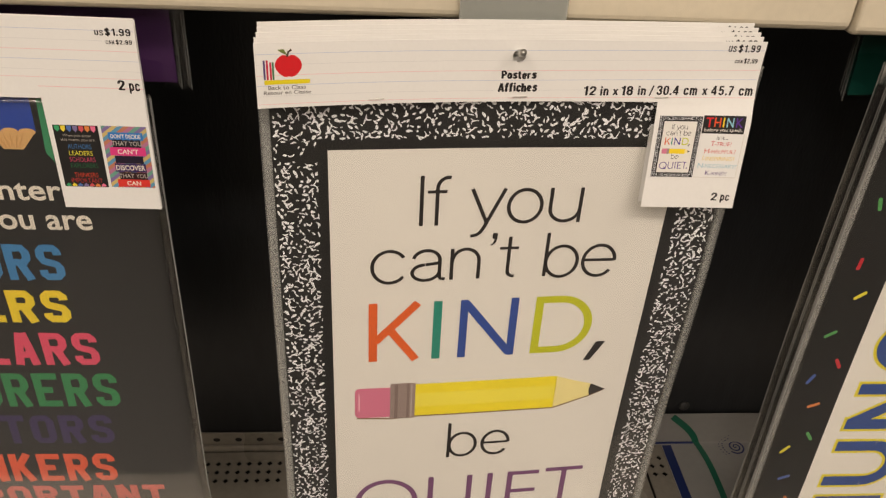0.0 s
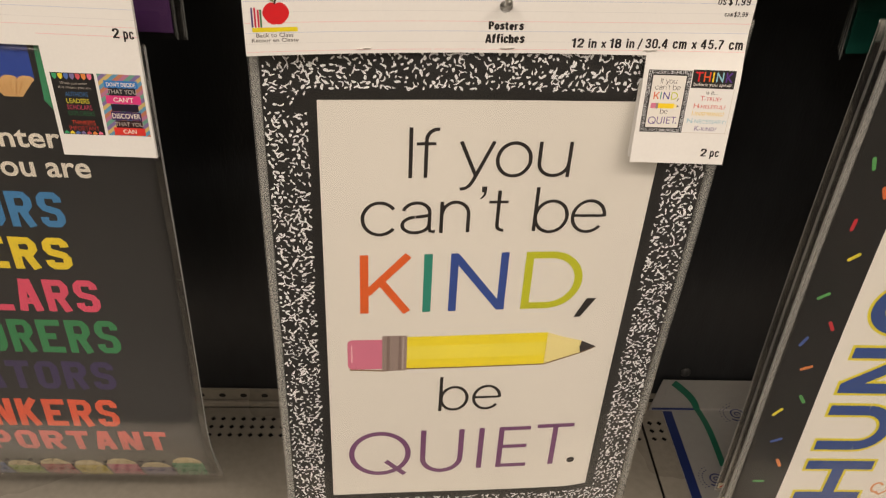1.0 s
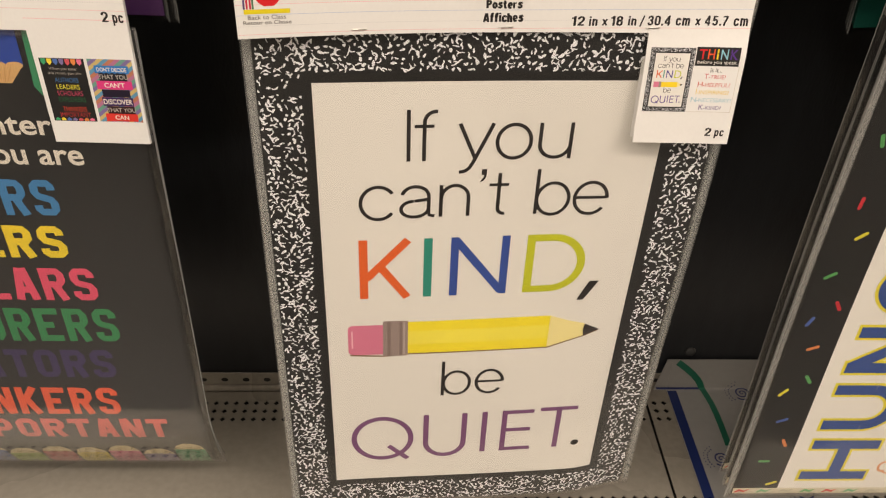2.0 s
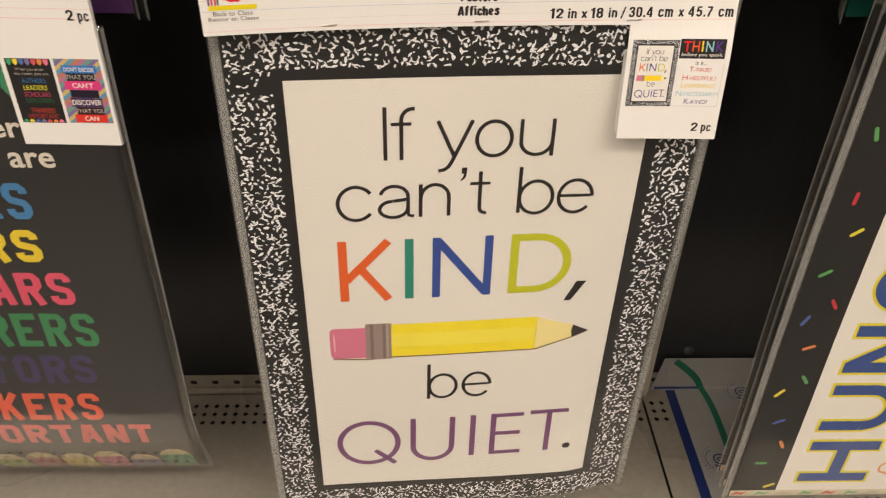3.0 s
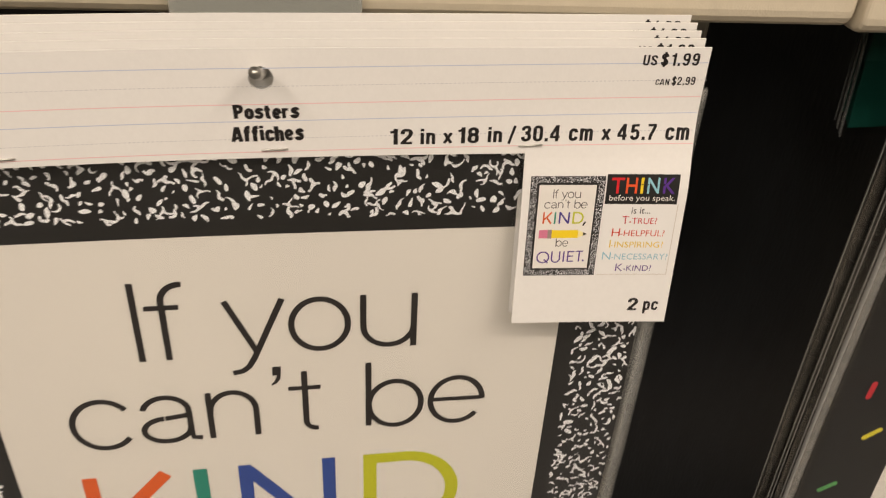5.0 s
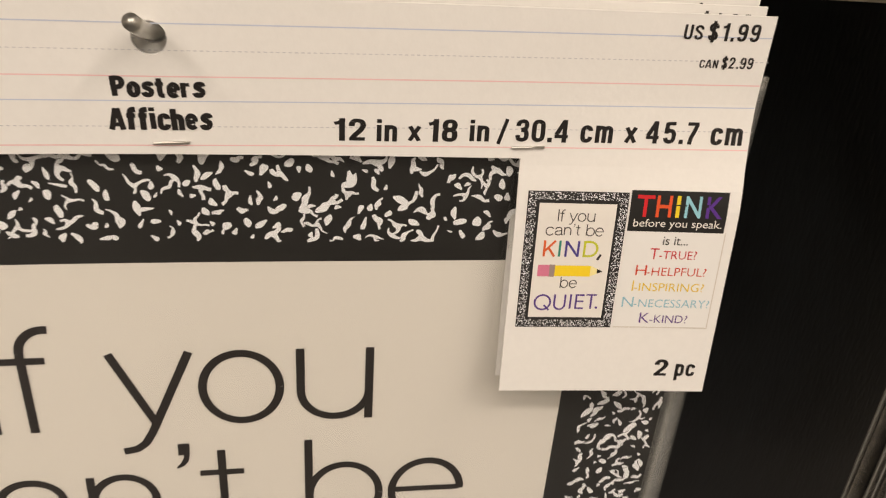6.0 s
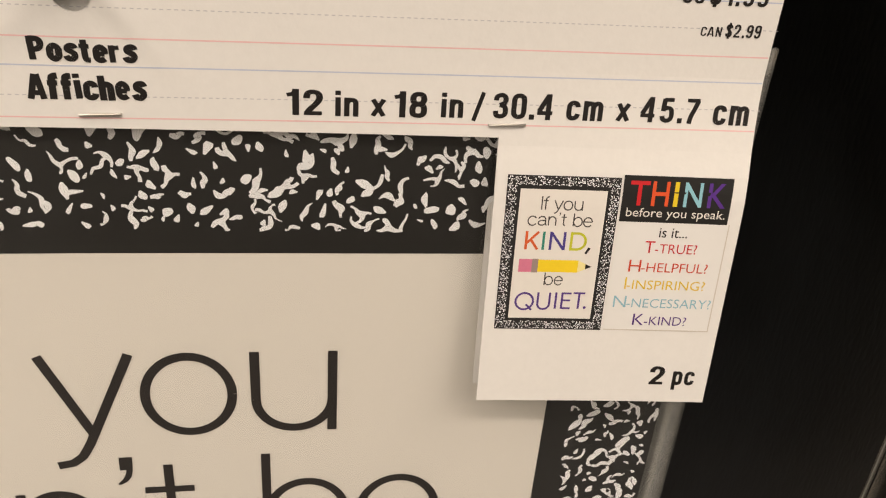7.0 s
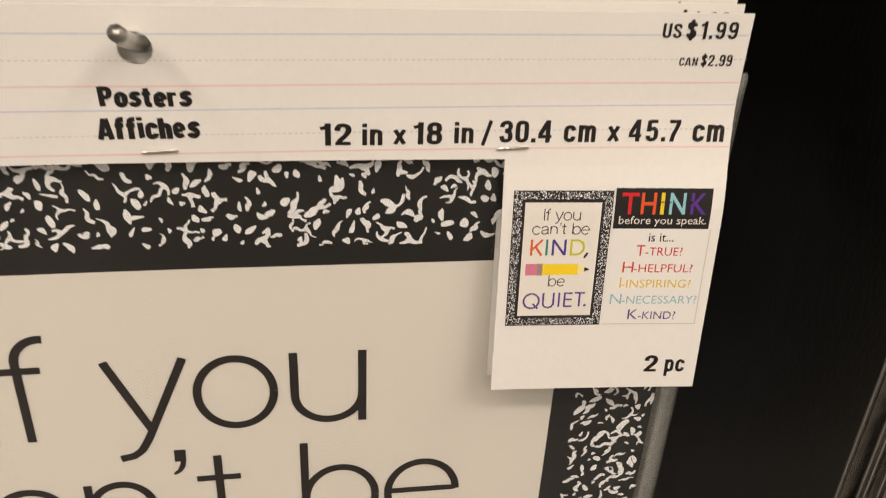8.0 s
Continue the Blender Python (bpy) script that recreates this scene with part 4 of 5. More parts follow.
def little_pictures(card, sheet):
    """Two printed pictures on the tag: the poster itself and its companion."""
    Print().rect(95.2, 671.2, 123.8, 713.4).lay("picture_border", sheet, 0.3, BLACK, card, "tiny speckled border")
    tiny = Print()
    rng = random.Random(8)
    for a in ((95.4, 710.9, 123.6, 713.2), (95.4, 671.4, 123.6, 673.7), (95.4, 673.7, 97.8, 710.9), (121.3, 673.7, 123.6, 710.9)):
        tiny.polys += flecks(rng, *a, 0.62, 0.56, 0.21).polys
    tiny.lay("picture_speckle", sheet, 0.42, FLECK, card)["kind"] = "stuff"
    Print().rect(97.7, 673.6, 121.4, 711.0).lay("picture_line", sheet, 0.4, BLACK, card)
    Print().rect(98.6, 674.5, 120.6, 710.0).lay("picture_panel", sheet, 0.5, PAPER, card)
    blk = ink("type_black_print", "1d1a19")

    def small(name, draw, weight, tint):
        p = Print()
        draw(p, weight)
        p.polys = [[(109.6 + 0.0935 * x, 674.5 + 0.0913 * (z - 300)) for x, z in q] for q in p.polys]
        p.lay(name, sheet, 0.6, tint, card, lift=0.01)
    grey = ink("soft_grey_print", "4a4542")
    small("picture_text", letters_if_you, 3.4, grey)
    small("picture_text", letters_cant_be, 3.4, grey)
    small("picture_text", letters_be, 3.4, grey)
    small("picture_letter", letter_k, 7.0, ink("small_print_d9622f", "d9622f"))
    small("picture_letter", lambda p, w: p.line(-41.4, 513, -41.4, 567, w), 7.0, ink("small_print_2f8c7a", "2f8c7a"))
    small("picture_letter", letter_n, 7.0, ink("small_print_4b3f8c", "4b3f8c"))
    small("picture_letter", letter_d, 7.0, ink("small_print_c2c52c", "c2c52c"))
    small("picture_comma", lambda p, w: p.line(78.6, 503.6, 88.0, 522.0, w), 7.0, blk)
    small("picture_quiet", letters_quiet, 6.0, ink("violet_print", "553a86"))
    small("picture_stop", lambda p, w: p.disc(96.4, 336.2, w, w), 4.4, ink("violet_print", "553a86"))
    Print().rect(100.0, 687.7, 103.4, 691.3).lay("picture_eraser", sheet, 0.6, ink("rubber_pink_print", "d67c97"), card)
    Print().rect(103.4, 687.6, 105.0, 691.4).lay("picture_ferrule", sheet, 0.6, ink("ferrule_grey_print", "9c8a84"), card)
    Print().rect(105.0, 687.8, 115.4, 691.2).lay("picture_pencil", sheet, 0.6, ink("small_pencil_yellow_print", "f2d22a"), card)
    Print().poly(((115.4, 687.8), (119.0, 689.5), (115.4, 691.2))).lay("picture_point", sheet, 0.6, ink("cut_wood_print", "f1e39e"), card)
    Print().poly(((117.4, 688.75), (119.0, 689.5), (117.4, 690.25))).lay("picture_lead", sheet, 0.7, blk, card)
    # the companion picture
    Print().rect(124.6, 671.4, 153.4, 702.3).lay("companion_panel", sheet, 0.3, surface("bright_paper_print", (0.80, 0.79, 0.765), 0.45, vary=0.02), card)
    # Shading along the right and lower edge, put in as thin grey strips.
    Print().rect(153.1, 671.4, 153.4, 702.3).rect(124.6, 671.3, 153.4, 671.6).lay("companion_edge_shade", sheet, 0.4, ink("pale_edge_shade_print", "cfc8bd"), card)
    Print().rect(124.4, 702.2, 152.6, 714.2).lay("companion_band", sheet, 0.4, BLACK, card)
    for ch, a, b, tint in (("T", 126.2, 131.2, "c8232a"), ("H", 131.9, 136.3, "d9552a"), ("I", 137.6, 138.7, "e6c928"), ("N", 140.2, 144.9, "8fc4d2"), ("K", 146.4, 151.2, "58308a")):
        Print().text(ch, a, 706.6, b, 712.9, 0.012).lay("companion_letter", sheet, 0.6, ink("small_print_" + tint, tint), card)
    Print().text("before you speak.", 125.9, 702.9, 151.6, 706.0).lay("companion_subtitle", sheet, 0.6, PAPER, card)
    Print().text("is it...", 135.4, 698.2, 142.8, 700.8).lay("companion_text", sheet, 0.6, blk, card)
    for big, rest, x0, x1, xm, z, tint in (("T", "-TRUE?", 132.2, 146.0, 134.8, 693.8, "c8232a"), ("H", "-HELPFUL?", 128.8, 149.8, 132.0, 688.5, "d0482a"), ("I", "-INSPIRING?", 128.5, 150.0, 128.9, 683.5, "e8c528"),
                                           ("N", "-NECESSARY?", 126.2, 152.6, 129.6, 678.2, "8cbccb"), ("K", "-KIND?", 132.2, 146.8, 135.2, 673.0, "54307f")):
        Print().text(big, x0, z, xm, z + 3.3, -0.006).text(rest, xm + 0.2, z, x1, z + 2.6, -0.006).lay("companion_line", sheet, 0.6, ink("small_print_" + tint, tint), card)


first = kind_pack(pose(0, 0, HZ / 1000))
for k, (dx, dy, dz) in enumerate(((0.0000, 0.0060, 0.0012), (0.0008, 0.0122, 0.0020), (0.0012, 0.0176, 0.0033), (0.0010, 0.0235, 0.0044))):
    copy_thing(first, pose(dx, dy, HZ / 1000 + dz, 0, 0, -0.05 * (k + 1)))


# ---- the dark poster with rows of bright words
def dark_curve(x, z):
    u = max(0.0, (362 - z) / 105)
    return 6.0 + 27.0 * u * u + 1.0 * math.sin(z * 0.017)


def dark_card_curve(x, z):
    return 1.0 - 2.0 * (x / 158) ** 2


def dark_pack(m):
    t = thing("packed_poster", m, "black poster with bright words in a bowed glossy sleeve", "poster", "posters on the near hook")
    sheet = flat_sheet(dark_curve)
    poster = part("poster", sheet_bm(sheet, -152.4, 257.0, 152.4, 712.0, 0.4), CHARCOAL, t, "black printed poster sheet")
    white = ink("word_white_print", "e4dccf")
    X = 388.0
    p = Print().text("enter", -352 + X, 631.5, -297.6 + X, 645.4, 0.018)
    p.text("you are", -356 + X, 602.5, -281.6 + X, 620.2, 0.018)
    p.lay("white_text", sheet, 0.3, white, poster)
    for word, x1, pitch, z0, z1, tint in (("AUTHORS", -307.8, 21.8, 564.7, 595.6, "3f83b8"),
                                          ("LEADERS", -311.2, 24.0, 525.3, 555.2, "efd42c"),
                                          ("SCHOLARS", -297.7, 22.8, 483.0, 515.1, "e4506f"),
                                          ("EXPLORERS", -289.2, 22.9, 439.1, 474.1, "2f8750"),
                                          ("ATORS", -300.2, 23.2, 397.8, 429.2, "37285a"),
                                          ("THINKERS", -304.8, 22.6, 352.9, 385.3, "e8603c"),
                                          ("IMPORTANT", -268.0, 23.0, 318.3, 346.2, "e2655a")):
        Print().block_word(word, x1 + X, pitch, z0, z1).lay("word_" + word.lower(), sheet, 0.35, ink("word_print_" + tint, tint), poster, cuts=[260 + 5 * k for k in range(24)], lift=0.015)
    # crayons along the lower edge, tips up, and pencils hanging from the upper one
    tints = ("3fa06b", "7c6f9c", "e0708f", "e6cf3c", "c9535a", "a7bf48", "4f6fb0", "d98442")
    for k in range(11):
        x1 = 145.5 - 31.0 * k
        if x1 - 28 < -150:
            break
        ty = tints[k % len(tints)]
        up = 283 + (10, -1, 6, 2, 4, 0, 7, 3, 5, 1, 4)[k]
        Print().rect(x1 - 29, 258, x1, up, 5).lay("printed_crayon", sheet, 0.3, ink("crayon_print_" + ty, ty), poster)
        Print().poly(((x1 - 29, up), (x1, up), (x1 - 3, up + 7), (x1 - 9, up + 12), (x1 - 19, up + 12), (x1 - 26, up + 7))).lay("crayon_tip", sheet, 0.3, ink("crayon_tip_print", "e6d3a0"), poster)
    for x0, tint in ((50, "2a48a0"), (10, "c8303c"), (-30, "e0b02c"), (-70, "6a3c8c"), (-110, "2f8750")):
        wood = ink("pencil_tip_print", "d8ae74")
        Print().rect(x0, 683, x0 + 33, 707, 7).lay("printed_pencil", sheet, 0.3, ink("pencil_print_" + tint, tint), poster)
        Print().poly(((x0 + 0.3, 682.8), (x0 + 32.7, 682.8), (x0 + 22.6, 670), (x0 + 10.4, 670))).lay("pencil_tip", sheet, 0.3, wood, poster)
        Print().disc(x0 + 5.6, 682.6, 5.4, 2.6).disc(x0 + 16.5, 682.6, 5.4, 2.8).disc(x0 + 27.4, 682.6, 5.4, 2.6).lay("pencil_scallop", sheet, 0.5, wood, poster)
        grain = Print()
        for k in range(5):
            grain.line(x0 + 8 + 4.2 * k, 681.5 - (k % 2), x0 + 12.2 + 2.1 * k, 671 + (k % 3), 0.5)
        grain.lay("pencil_grain", sheet, 0.7, ink("pencil_grain_print", "bf915a"), poster)
        # long shadow shapes under each pencil, painted in as dark patches
        Print().poly(((x0 + 33.2, 706.5), (x0 + 38, 706.5), (x0 + 36.2, 684), (x0 + 33.2, 680))).poly(((x0 + 16, 669.5), (x0 + 23.5, 669.5), (x0 + 29, 657))).poly(((x0 + 1, 668), (x0 + 9, 669.5), (x0 + 20, 652), (x0 + 17, 650))).poly(((x0 + 10, 654), (x0 + 17, 655), (x0 + 41, 625), (x0 + 37, 626))).lay("painted_shadow", sheet, 0.22, BLACK, poster)
    Print().poly(((87.4, 707.6), (93.6, 707.6), (90.6, 661), (86.2, 668))).lay("green_stripe", sheet, 0.3, ink("green_edge_print", "3f9468"), poster)
    sleeve(t, dark_curve, -158.0, 255.5, 158.4, 708.0, 1.2, fold=FILM_FOLD, film=FILM_BOW, r=0.5)
    face = flat_sheet(dark_card_curve)

    def cs(x, z, off=0.0):
        return face(x, z, off * 0.3 if off > 0 else off)
    card = part("header_card", card_bm(cs, [(-158, 708.4, 93.0, 760.6), (93.0, 629.4, 157.0, 760.6)]), CARD, t, "white ruled header card with a picture tag")
    ruled_lines(card, cs, -157.6, 156.8, -2.0)
    Print().rect(93.0, 716.2, 156.8, 716.6).lay("ruled_line", cs, 0.12, RULE_INK["pink"], card)
    pack_hole(card, cs, 0.0, 749.5)
    staple(card, face, 62, 733.0)
    blk = ink("type_black_print", "1d1a19")
    Print().gothic("US", 133.2, 750.2, 138.4, 753.5, 0.16).gothic("$1.99", 139.4, 749.9, 154.6, 755.1, 0.16).lay("price_line", cs, 0.3, blk, card, lift=0.02)
    Print().gothic("CAN", 139.0, 744.9, 144.0, 747.3, 0.13).gothic("$2.99", 145.0, 744.8, 154.6, 748.0, 0.165).lay("second_price_line", cs, 0.3, blk, card, lift=0.02)
    Print().gothic("2", 141.8, 715.4, 146.2, 722.0, 0.165).gothic("pc", 148.6, 713.2, 155.2, 720.2, 0.165).lay("piece_count", cs, 0.3, blk, card, lift=0.02)
    Print().rect(96.0, 645.6, 124.4, 690.4).lay("picture_panel", cs, 0.3, BLACK, card)
    grey = ink("caption_pale_print", "a8a29a")
    Print().text("When you enter", 101.0, 681.6, 119.0, 684.2).text("this room, you are", 99.4, 678.6, 121.0, 681.2).lay("picture_caption", cs, 0.5, grey, card)
    for word, z, tint, a, b in (("AUTHORS", 673.6, "3f6ea0", 103, 118), ("LEADERS", 668.8, "d8cf3c", 103, 118), ("SCHOLARS", 664.2, "b04060", 102.5, 119), ("EXPLORERS", 659.8, "2a5c3c", 102.5, 120), ("THINKERS", 652.8, "b8402c", 103.5, 119), ("IMPORTANT", 648.6, "a83636", 101, 121)):
        Print().text(word, a, z, b, z + 3.4, 0.0).lay("picture_word", cs, 0.5, ink("small_print_" + tint, tint), card)
    for k in range(7):
        ty = tints[(k * 3) % 8]
        Print().poly(((97 + 3.8 * k, 646), (100 + 3.8 * k, 646), (100 + 3.8 * k, 647.2), (98.5 + 3.8 * k, 648.4), (97 + 3.8 * k, 647.2))).lay("picture_crayon", cs, 0.5, ink("crayon_print_" + ty, ty), card)
        Print().poly(((97 + 3.8 * k, 690), (100 + 3.8 * k, 690), (100 + 3.8 * k, 687.4), (98.5 + 3.8 * k, 685.6), (97 + 3.8 * k, 687.4))).lay("picture_crayon", cs, 0.5, ink("crayon_print_" + ty, ty), card)
    # second picture: striped ground with a folded banner
    stripes = ("b8785c", "5f94b4", "c8b070", "7d6c9c", "6a9c8a", "b07090")
    for k in range(24):
        z = 622.0 + 3.0 * k
        ty = stripes[k % 6]
        stripe = Print().poly(((126.4, z), (155.0, z + 23), (155.0, z + 26), (126.4, z + 3)))
        stripe.split(645.9)
        stripe.split(690.6)
        stripe.polys = [q for q in stripe.polys if 645.9 < sum(v for _, v in q) / len(q) < 690.6]
        if stripe.polys:
            stripe.lay("picture_stripe", cs, 0.3, ink("stripe_print_" + ty, ty), card)
    for word, z, h, tint, a, b in (("DON'T DECIDE", 680.8, 5.4, "2f78c0", 130, 152), ("THAT YOU", 675.6, 5.6, "1c1a22", 132, 150), ("CAN'T", 669.6, 6.0, "d83c80", 129.5, 152.5), ("", 664.0, 5.4, "20182c", 132, 150), ("DISCOVER", 657.6, 6.2, "38205c", 131, 151), ("THAT YOU", 652.0, 5.4, "30161a", 133, 151), ("CAN", 646.4, 5.6, "d83830", 131, 152)):
        Print().rect(a, z, b, z + h).lay("picture_banner", cs, 0.5, ink("banner_print_" + tint, tint), card)
        if word:
            mid = (a + b) / 2
            half = min(9.5, 1.05 * len(word) + 1.4)
            Print().text(word, mid - half, z + 1.2, mid + half, z + h - 1.2, 0.02).lay("picture_word", cs, 0.7, grey if tint in ("1c1a22", "30161a") else white, card)
    return t


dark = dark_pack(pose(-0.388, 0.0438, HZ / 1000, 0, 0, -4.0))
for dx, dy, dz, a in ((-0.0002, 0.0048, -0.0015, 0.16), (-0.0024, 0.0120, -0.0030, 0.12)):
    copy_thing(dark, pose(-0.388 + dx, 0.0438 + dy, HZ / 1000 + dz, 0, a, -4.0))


# ---- the sprinkle-bordered poster, a thick stack
def sprinkle_curve(x, z):
    return -2.0 * ease(-z, -470, -290) + 1.2 * math.sin(z * 0.014)


def sprinkle_pack(m, seam):
    t = thing("packed_poster", m, "cream poster with dark sprinkle border in clear sleeve", "poster", "posters on the far hook")
    sheet = flat_sheet(sprinkle_curve)
    X = -410.0
    poster = part("poster", sheet_bm(sheet, -152.4, 262.0, 152.4, 724.0, 0.4), CHARCOAL, t, "dark printed poster sheet")
    Print().rect(300.5 + X, 268.0, 152.4 - 42, 700, 7).lay("cream_panel", sheet, 0.2, PAPER, poster, "cream printed panel")
    halo, blue = ink("halo_yellow_print", "e3d43a"), ink("letter_blue_print", "36508f")
    for ch, z0, z1 in (("H", 285.0, 339.8), ("U", 354.4, 409.0), ("N", 423.4, 474.4), ("G", 488.0, 543.0)):
        for name, grow, off, tint in (("letter_halo", 2.6, 0.4, halo), ("letter", 0.0, 0.6, blue)):
            w = 11.5
            x0, x1 = 316.5 + X, 379.5 + X
            p = Print()
            g = w + grow * 2
            e = grow
            if ch == "H":
                p.line(x0 - e, z0 + w / 2, x1 + e, z0 + w / 2, g).line(x0 - e, z1 - w / 2, x1 + e, z1 - w / 2, g).line((x0 + x1) / 2, z0 + w, (x0 + x1) / 2, z1 - w, g)
            elif ch == "U":
                cx, cz = x1 - 27.5, (z0 + z1) / 2
                p.line(x0 - e, z0 + w / 2, cx, z0 + w / 2, g).line(x0 - e, z1 - w / 2, cx, z1 - w / 2, g).arc(cx, cz, 21.7, (z1 - z0 - w) / 2, -90, 90, g)
            elif ch == "N":
                p.line(x0 - e, z0 + w / 2, x1 + e, z0 + w / 2, g).line(x0 - e, z1 - w / 2, x1 + e, z1 - w / 2, g).line(x0 + 4, z0 + w * 0.6, x1 - 4, z1 - w * 0.6, g)
            else:
                cx, cz = (x0 + x1) / 2, (z0 + z1) / 2
                p.arc(cx, cz, (x1 - x0) / 2 - 5.7, (z1 - z0) / 2 - 5.7, 125, 430, g)
            p.lay(name, sheet, off, tint, poster)
    spots = [(271.6, 645.9, 106, "5aa35c"), (288.0, 622.0, 112, "d8703c"), (274.6, 594.0, 86, "c8323c"), (284.9, 564.6, 38, "e0d43c"), (273.0, 526.8, 33, "5aa35c"), (288.9, 496.4, 120, "c8323c"), (270.7, 479.8, 64, "4a62a8"),
             (281.6, 451.1, 22, "d8834c"), (288.2, 415.4, 124, "5aa35c"), (270.6, 400.0, 50, "e0d43c"), (279.0, 365.6, 25, "4a62a8"), (289.1, 336.2, 118, "d8834c"), (276.9, 310.9, 0, "5aa35c"), (292.4, 278.8, 28, "e0d43c")]
    for x, z, a, tint in spots:
        c, s = math.cos(radians(a)) * 4.2, math.sin(radians(a)) * 4.2
        Print().line(x + X - c, z - s, x + X + c, z + s, 3.0).disc(x + X - c, z - s, 1.5, 1.5, 10).disc(x + X + c, z + s, 1.5, 1.5, 10).lay("sprinkle", sheet, 0.3, ink("sprinkle_print_" + tint, tint), poster)
    Print().rect(-152.0, 263, 152.0, 271.5, 7).lay("bottom_band", sheet, 0.35, ink("pale_band_print", "cfc6ae"), poster)
    for k in range(14):
        ty = ("c8433c", "6fae7c", "b8b4a0", "5aa35c")[k % 4]
        x = -150 + 21.5 * k
        Print().ribbon([(x, 265), (x + 4, 268.5), (x + 9, 266.5), (x + 13, 269.5)], [1.5, 3.4, 2.6, 1.0]).lay("band_squiggle", sheet, 0.5, ink("squiggle_print_" + ty, ty), poster)
    Print().arc(394 + X, 303, 5.0, 6.5, 30, 300, 2.4).ribbon([(394 + X, 297), (399 + X, 293), (405 + X, 299), (403 + X, 306)], 2.2).lay("orange_squiggle", sheet, 0.4, ink("orange_squiggle_print", "dd9a6a"), poster)
    sleeve(t, sprinkle_curve, -158.6 if seam else -153.8, 259.0, 156.0, 740.0, 1.0, fold=FILM_FOLD if seam else FILM_LINE, seam=seam, frost=FILM_HAZE, r=0.8 if seam else 0.22)
    cs = flat_sheet(lambda x, z: -2.4)
    part("header_card", card_bm(cs, [(-146.0, 722.5, 158, 762)]), CARD, t, "white header card")
    return t


sprinkle_pack(pose(0.410, -0.0186, HZ / 1000, 0, 0, -3.6), 5.6)
far = sprinkle_pack(pose(0.4092, -0.0141, HZ / 1000, 0, 0, -3.4), 0.0)
for dx, dy, dz, a in ((0.0006, 0.0080, -0.001, -3.8), (-0.0016, 0.0135, 0.0004, -3.2), (0.0008, 0.0175, -0.002, -3.7), (0.0022, 0.0300, 0.0, -3.5)):
    copy_thing(far, pose(0.410 + dx, -0.0186 + dy, HZ / 1000 + dz, 0, 0, a))


# ---------------------------------------------------------------- things behind
def short_pack(m, width, z0, z1, colour_name, colour, label, group, tilt=0.0):
    """A flat card in a clear bag, hanging behind the posters."""
    t = thing("packed_card", m, label, "card pack", group)
    cs = flat_sheet(lambda x, z: 1.2 * math.sin(x * 0.03))
    part("card", sheet_bm(cs, -width / 2 + 4, z0 + 4, width / 2 - 10, z1, 0.8, 12), surface(colour_name, colour, 0.45, vary=0.1, coarse=20), t)
    f = flat_sheet(lambda x, z: 1.2 * math.sin(x * 0.03) - 1.0)
    b = part("bag", sheet_bm(f, -width / 2, z0, width / 2, z1, 0.08, 12), FILM, t, "clear plastic bag")
    b.visible_shadow = False
    for x in (-width / 2 + 0.5, width / 2 - 0.5, width / 2 - 7):
        e = part("bag_fold", sheet_bm(flat_sheet(lambda u, z: 1.2 * math.sin(u * 0.03) - 1.3), x - 0.5, z0, x + 0.5, z1, 0.1, 20), FILM_SOFT, t)
        e.visible_shadow = False
    return t


purple = short_pack(pose(-0.310, 0.0830, HZ / 1000, 0, 0, -4), 204, 699, 800, "purple_card", rgb("4a2a58"), "dark purple card in a clear bag behind the dark posters", "purple card packs")
copy_thing(purple, pose(-0.3125, 0.0890, HZ / 1000, 0, 0, -4))
green = short_pack(pose(0.3445, 0.0500, HZ / 1000 + 0.006, 0, -3.0, -3), 176, 697, 800, "deep_green_card", rgb("0f463c"), "deep green card in a clear bag behind a thick poster stack", "green card packs")
for k, (dx, dz) in enumerate(((0.0008, 0.0), (0.0012, 0.0006), (0.0022, 0.0008), (0.0026, 0.0012))):
    copy_thing(green, pose(0.3445 + 2.2 * dx, 0.0500 + 0.0034 * (k + 1), HZ / 1000 + 0.006 + dz, 0, -3.0 + 0.3 * k, -3))
peg_hook(-0.311, 0.7850, 0.0700, "zinc wire peg hook carrying purple cards")
peg_hook(0.345, 0.7850, 0.0380, "zinc wire peg hook carrying green cards")


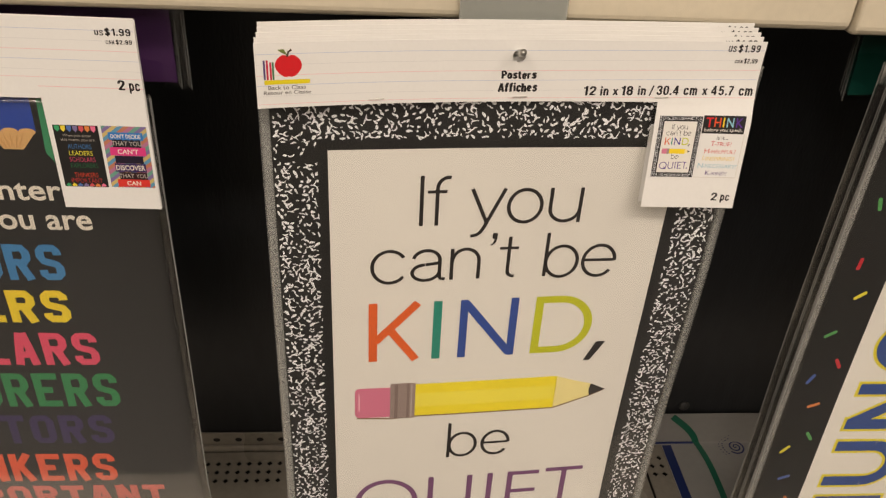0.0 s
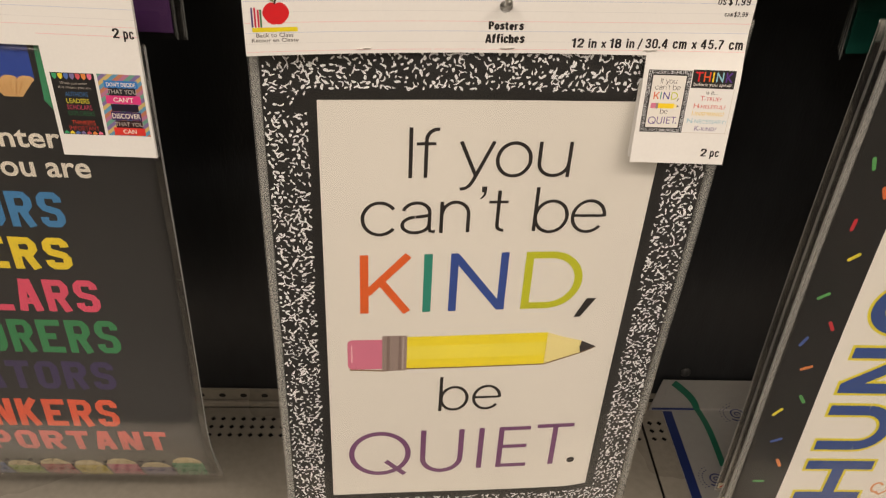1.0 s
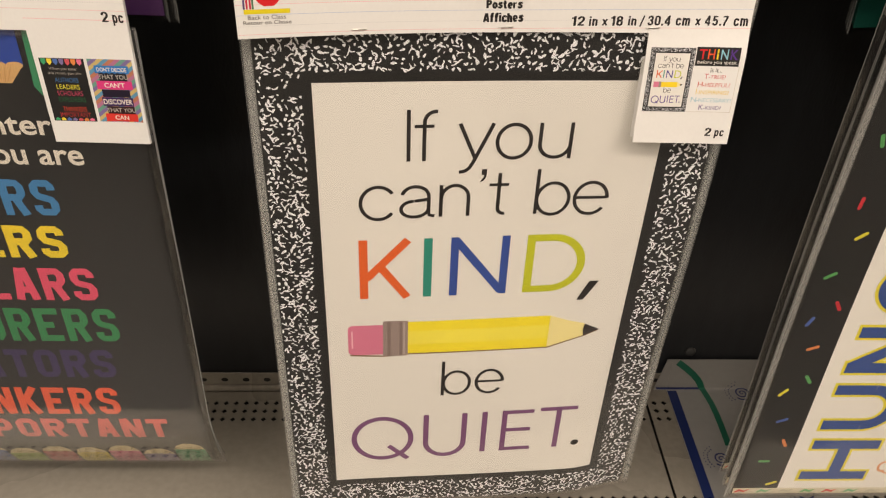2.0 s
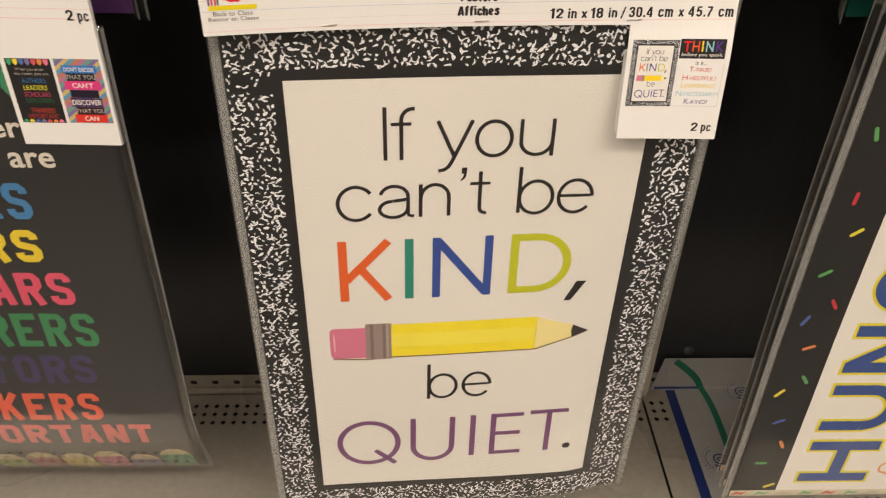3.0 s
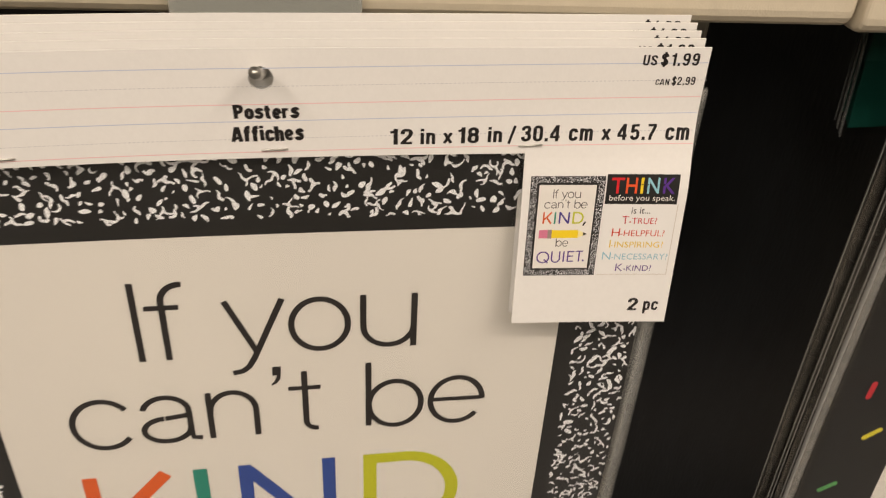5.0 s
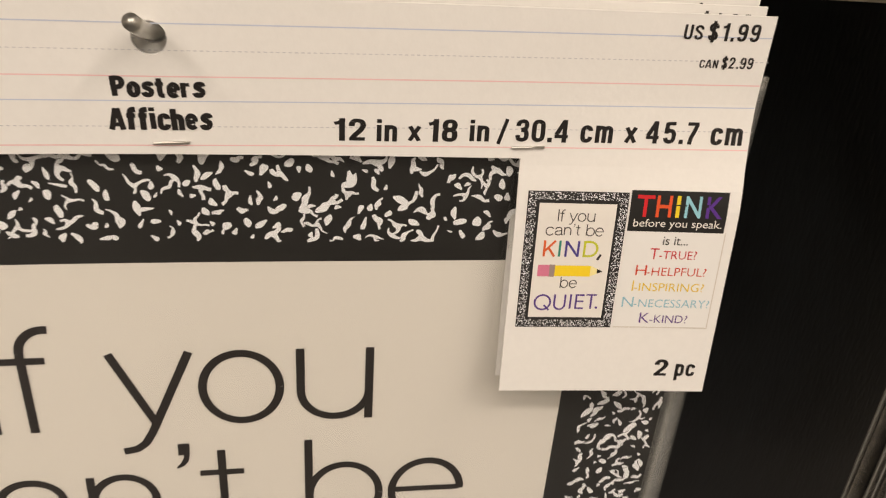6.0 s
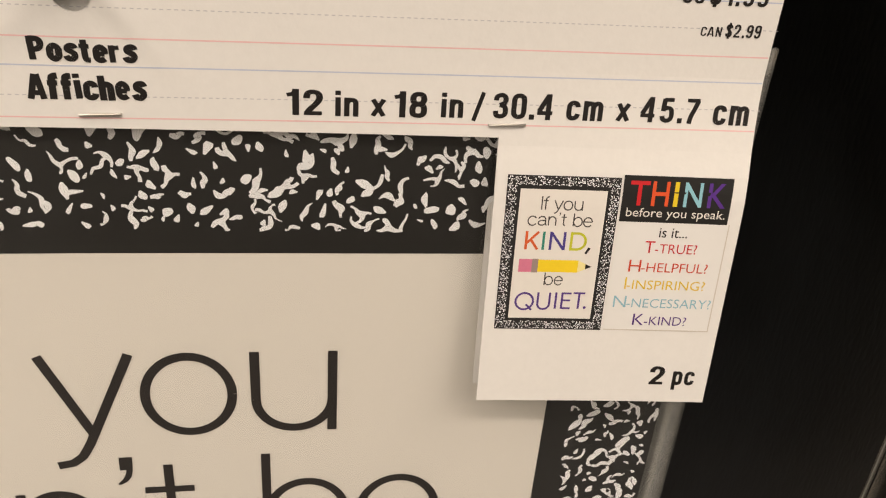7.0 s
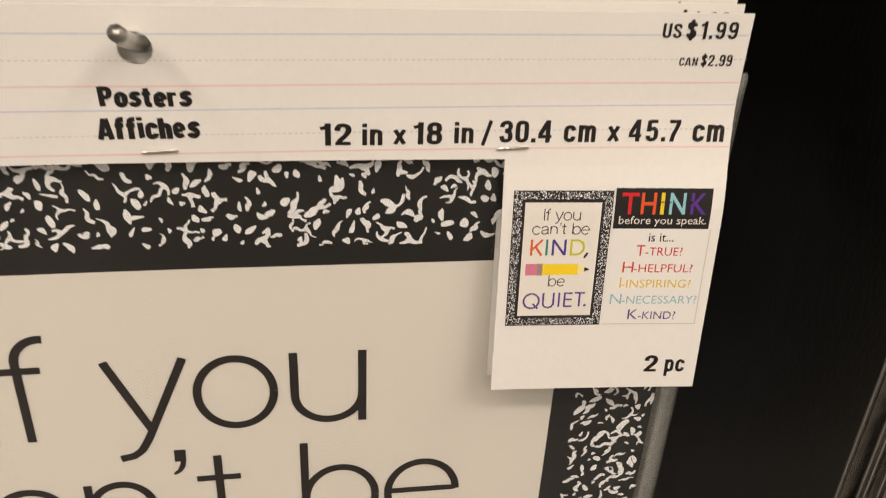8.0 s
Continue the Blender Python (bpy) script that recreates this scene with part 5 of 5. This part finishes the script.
# ---- a swirl-printed pack lying on the deck, its back edge bent up against the panel
def swirl_pack():
    t = thing("swirl_sheet", G @ pose(0.250, 0.2078, DECK), "white swirl-printed sheet lying on the deck, painted grey for shade, back edge bent up", "paper goods")

    def prof(s):
        """Depth and height along the sheet, from its upper back edge forward."""
        if s < 38:
            return -0.3 - 2.0 * s / 38, 47.5 - s * 1.158
        if s < 44:
            u = (s - 38) / 6
            return -2.3 - 3.6 * u * u - 0.3 * u, 3.5 - 2.3 * u * (2 - u)
        return -6.2 - (s - 44), 1.2

    def sheet(x, s, off=0.0):
        y, z = prof(s)
        y2, z2 = prof(s + 0.5)
        dy, dz = y2 - y, z2 - z
        ln = math.hypot(dy, dz) or 1
        return Vector((x / 1000, (y + dz / ln * off) / 1000, (z - dy / ln * off) / 1000))

    def solid(xs, ss, slant=0.0):
        """A thin bent sheet with both faces and closed edges."""
        b = bmesh.new()
        lay = [[[b.verts.new(sheet(x - (slant * s / 41 if i == 0 else 0), s, o)) for s in ss] for i, x in enumerate(xs)] for o in (0.0, -0.5)]
        nx, ns = len(xs), len(ss)
        for i in range(nx - 1):
            for k in range(ns - 1):
                for g in lay:
                    b.faces.new((g[i][k], g[i][k + 1], g[i + 1][k + 1], g[i + 1][k]))
        for k in range(ns - 1):
            for i in (0, nx - 1):
                b.faces.new((lay[0][i][k], lay[0][i][k + 1], lay[1][i][k + 1], lay[1][i][k]))
        for i in range(nx - 1):
            for k in (0, ns - 1):
                b.faces.new((lay[0][i][k], lay[0][i + 1][k], lay[1][i + 1][k], lay[1][i][k]))
        bmesh.ops.recalc_face_normals(b, faces=b.faces)
        return b
    # White sheet coloured grey: the poster stack's shade is put into the base.
    white = surface("shaded_white_print", (0.27, 0.262, 0.25), 0.30, vary=0.05, fine=120, coarse=15)
    part("sheet", solid([8.4 + 16.0 * i for i in range(11)], [0, 10, 20, 30, 38, 39.5, 41, 42.5, 44, 60, 90, 120, 150, 180, 210]), white, t, "white glossy sheet, shade painted in as grey")
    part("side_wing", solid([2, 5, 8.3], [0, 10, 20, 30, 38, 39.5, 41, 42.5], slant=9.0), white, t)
    blue = ink("border_blue_print", "1e2b5c", 0.3)

    def lay_free(name, pr, off, mat, label=""):
        b = bmesh.new()
        for q in pr.polys:
            b.faces.new([b.verts.new(sheet(x, s, off)) for x, s in q])
        return part(name, b, mat, t, label)
    side = Print().rect(8.8, 44, 19.8, 208, 4)
    lay_free("blue_side_border", side, 0.5, blue)
    lay_free("blue_fold_line", Print().rect(-4, 37.5, 52, 42.0, 1.5), 0.6, blue)
    arc = Print()
    pts = []
    bows = [(7, -2), (15, 3), (36, 19), (49, 34), (54.5, 52), (57.5, 82), (57, 135), (55, 180)]
    for a, b, c, d in zip(bows, bows[1:], bows[2:], bows[3:]):
        for k in range(8):
            u = k / 8
            pts.append(tuple(0.5 * (2 * b[i] + (c[i] - a[i]) * u + (2 * a[i] - 5 * b[i] + 4 * c[i] - d[i]) * u * u + (3 * b[i] - a[i] - 3 * c[i] + d[i]) * u ** 3) for i in (0, 1)))
    arc.ribbon(pts, [7.4] * len(pts), 3)
    lay_free("green_arc", arc, 0.8, ink("arc_green_print", "1d5f4a", 0.3), "dark green printed arc")
    swirl_ink = ink("swirl_blue_print", "232c5c", 0.3)
    for cx, cs, r in ((99, 48, 11), (43, 147, 10), (132, 120, 11), (120, 190, 11)):
        sp = Print()
        sp.ribbon([(cx + r * (k / 44) * math.cos(k * 0.34), cs + r * 1.0 * (k / 44) * math.sin(k * 0.34)) for k in range(45)], [1.1 + 1.0 * k / 44 for k in range(45)], 50)
        for k in range(9):
            a = 2.4 + 0.22 * k
            sp.disc(cx + (r + 5) * math.cos(a), cs + (r + 5) * math.sin(a), 0.9, 0.9, 8)
            sp.disc(cx + (r + 9) * math.cos(a + 0.1), cs + (r + 9) * math.sin(a + 0.1), 0.7, 0.7, 8)
        lay_free("swirl", sp, 0.6, swirl_ink, "blue printed spiral with dots")
    return t


swirl_pack()
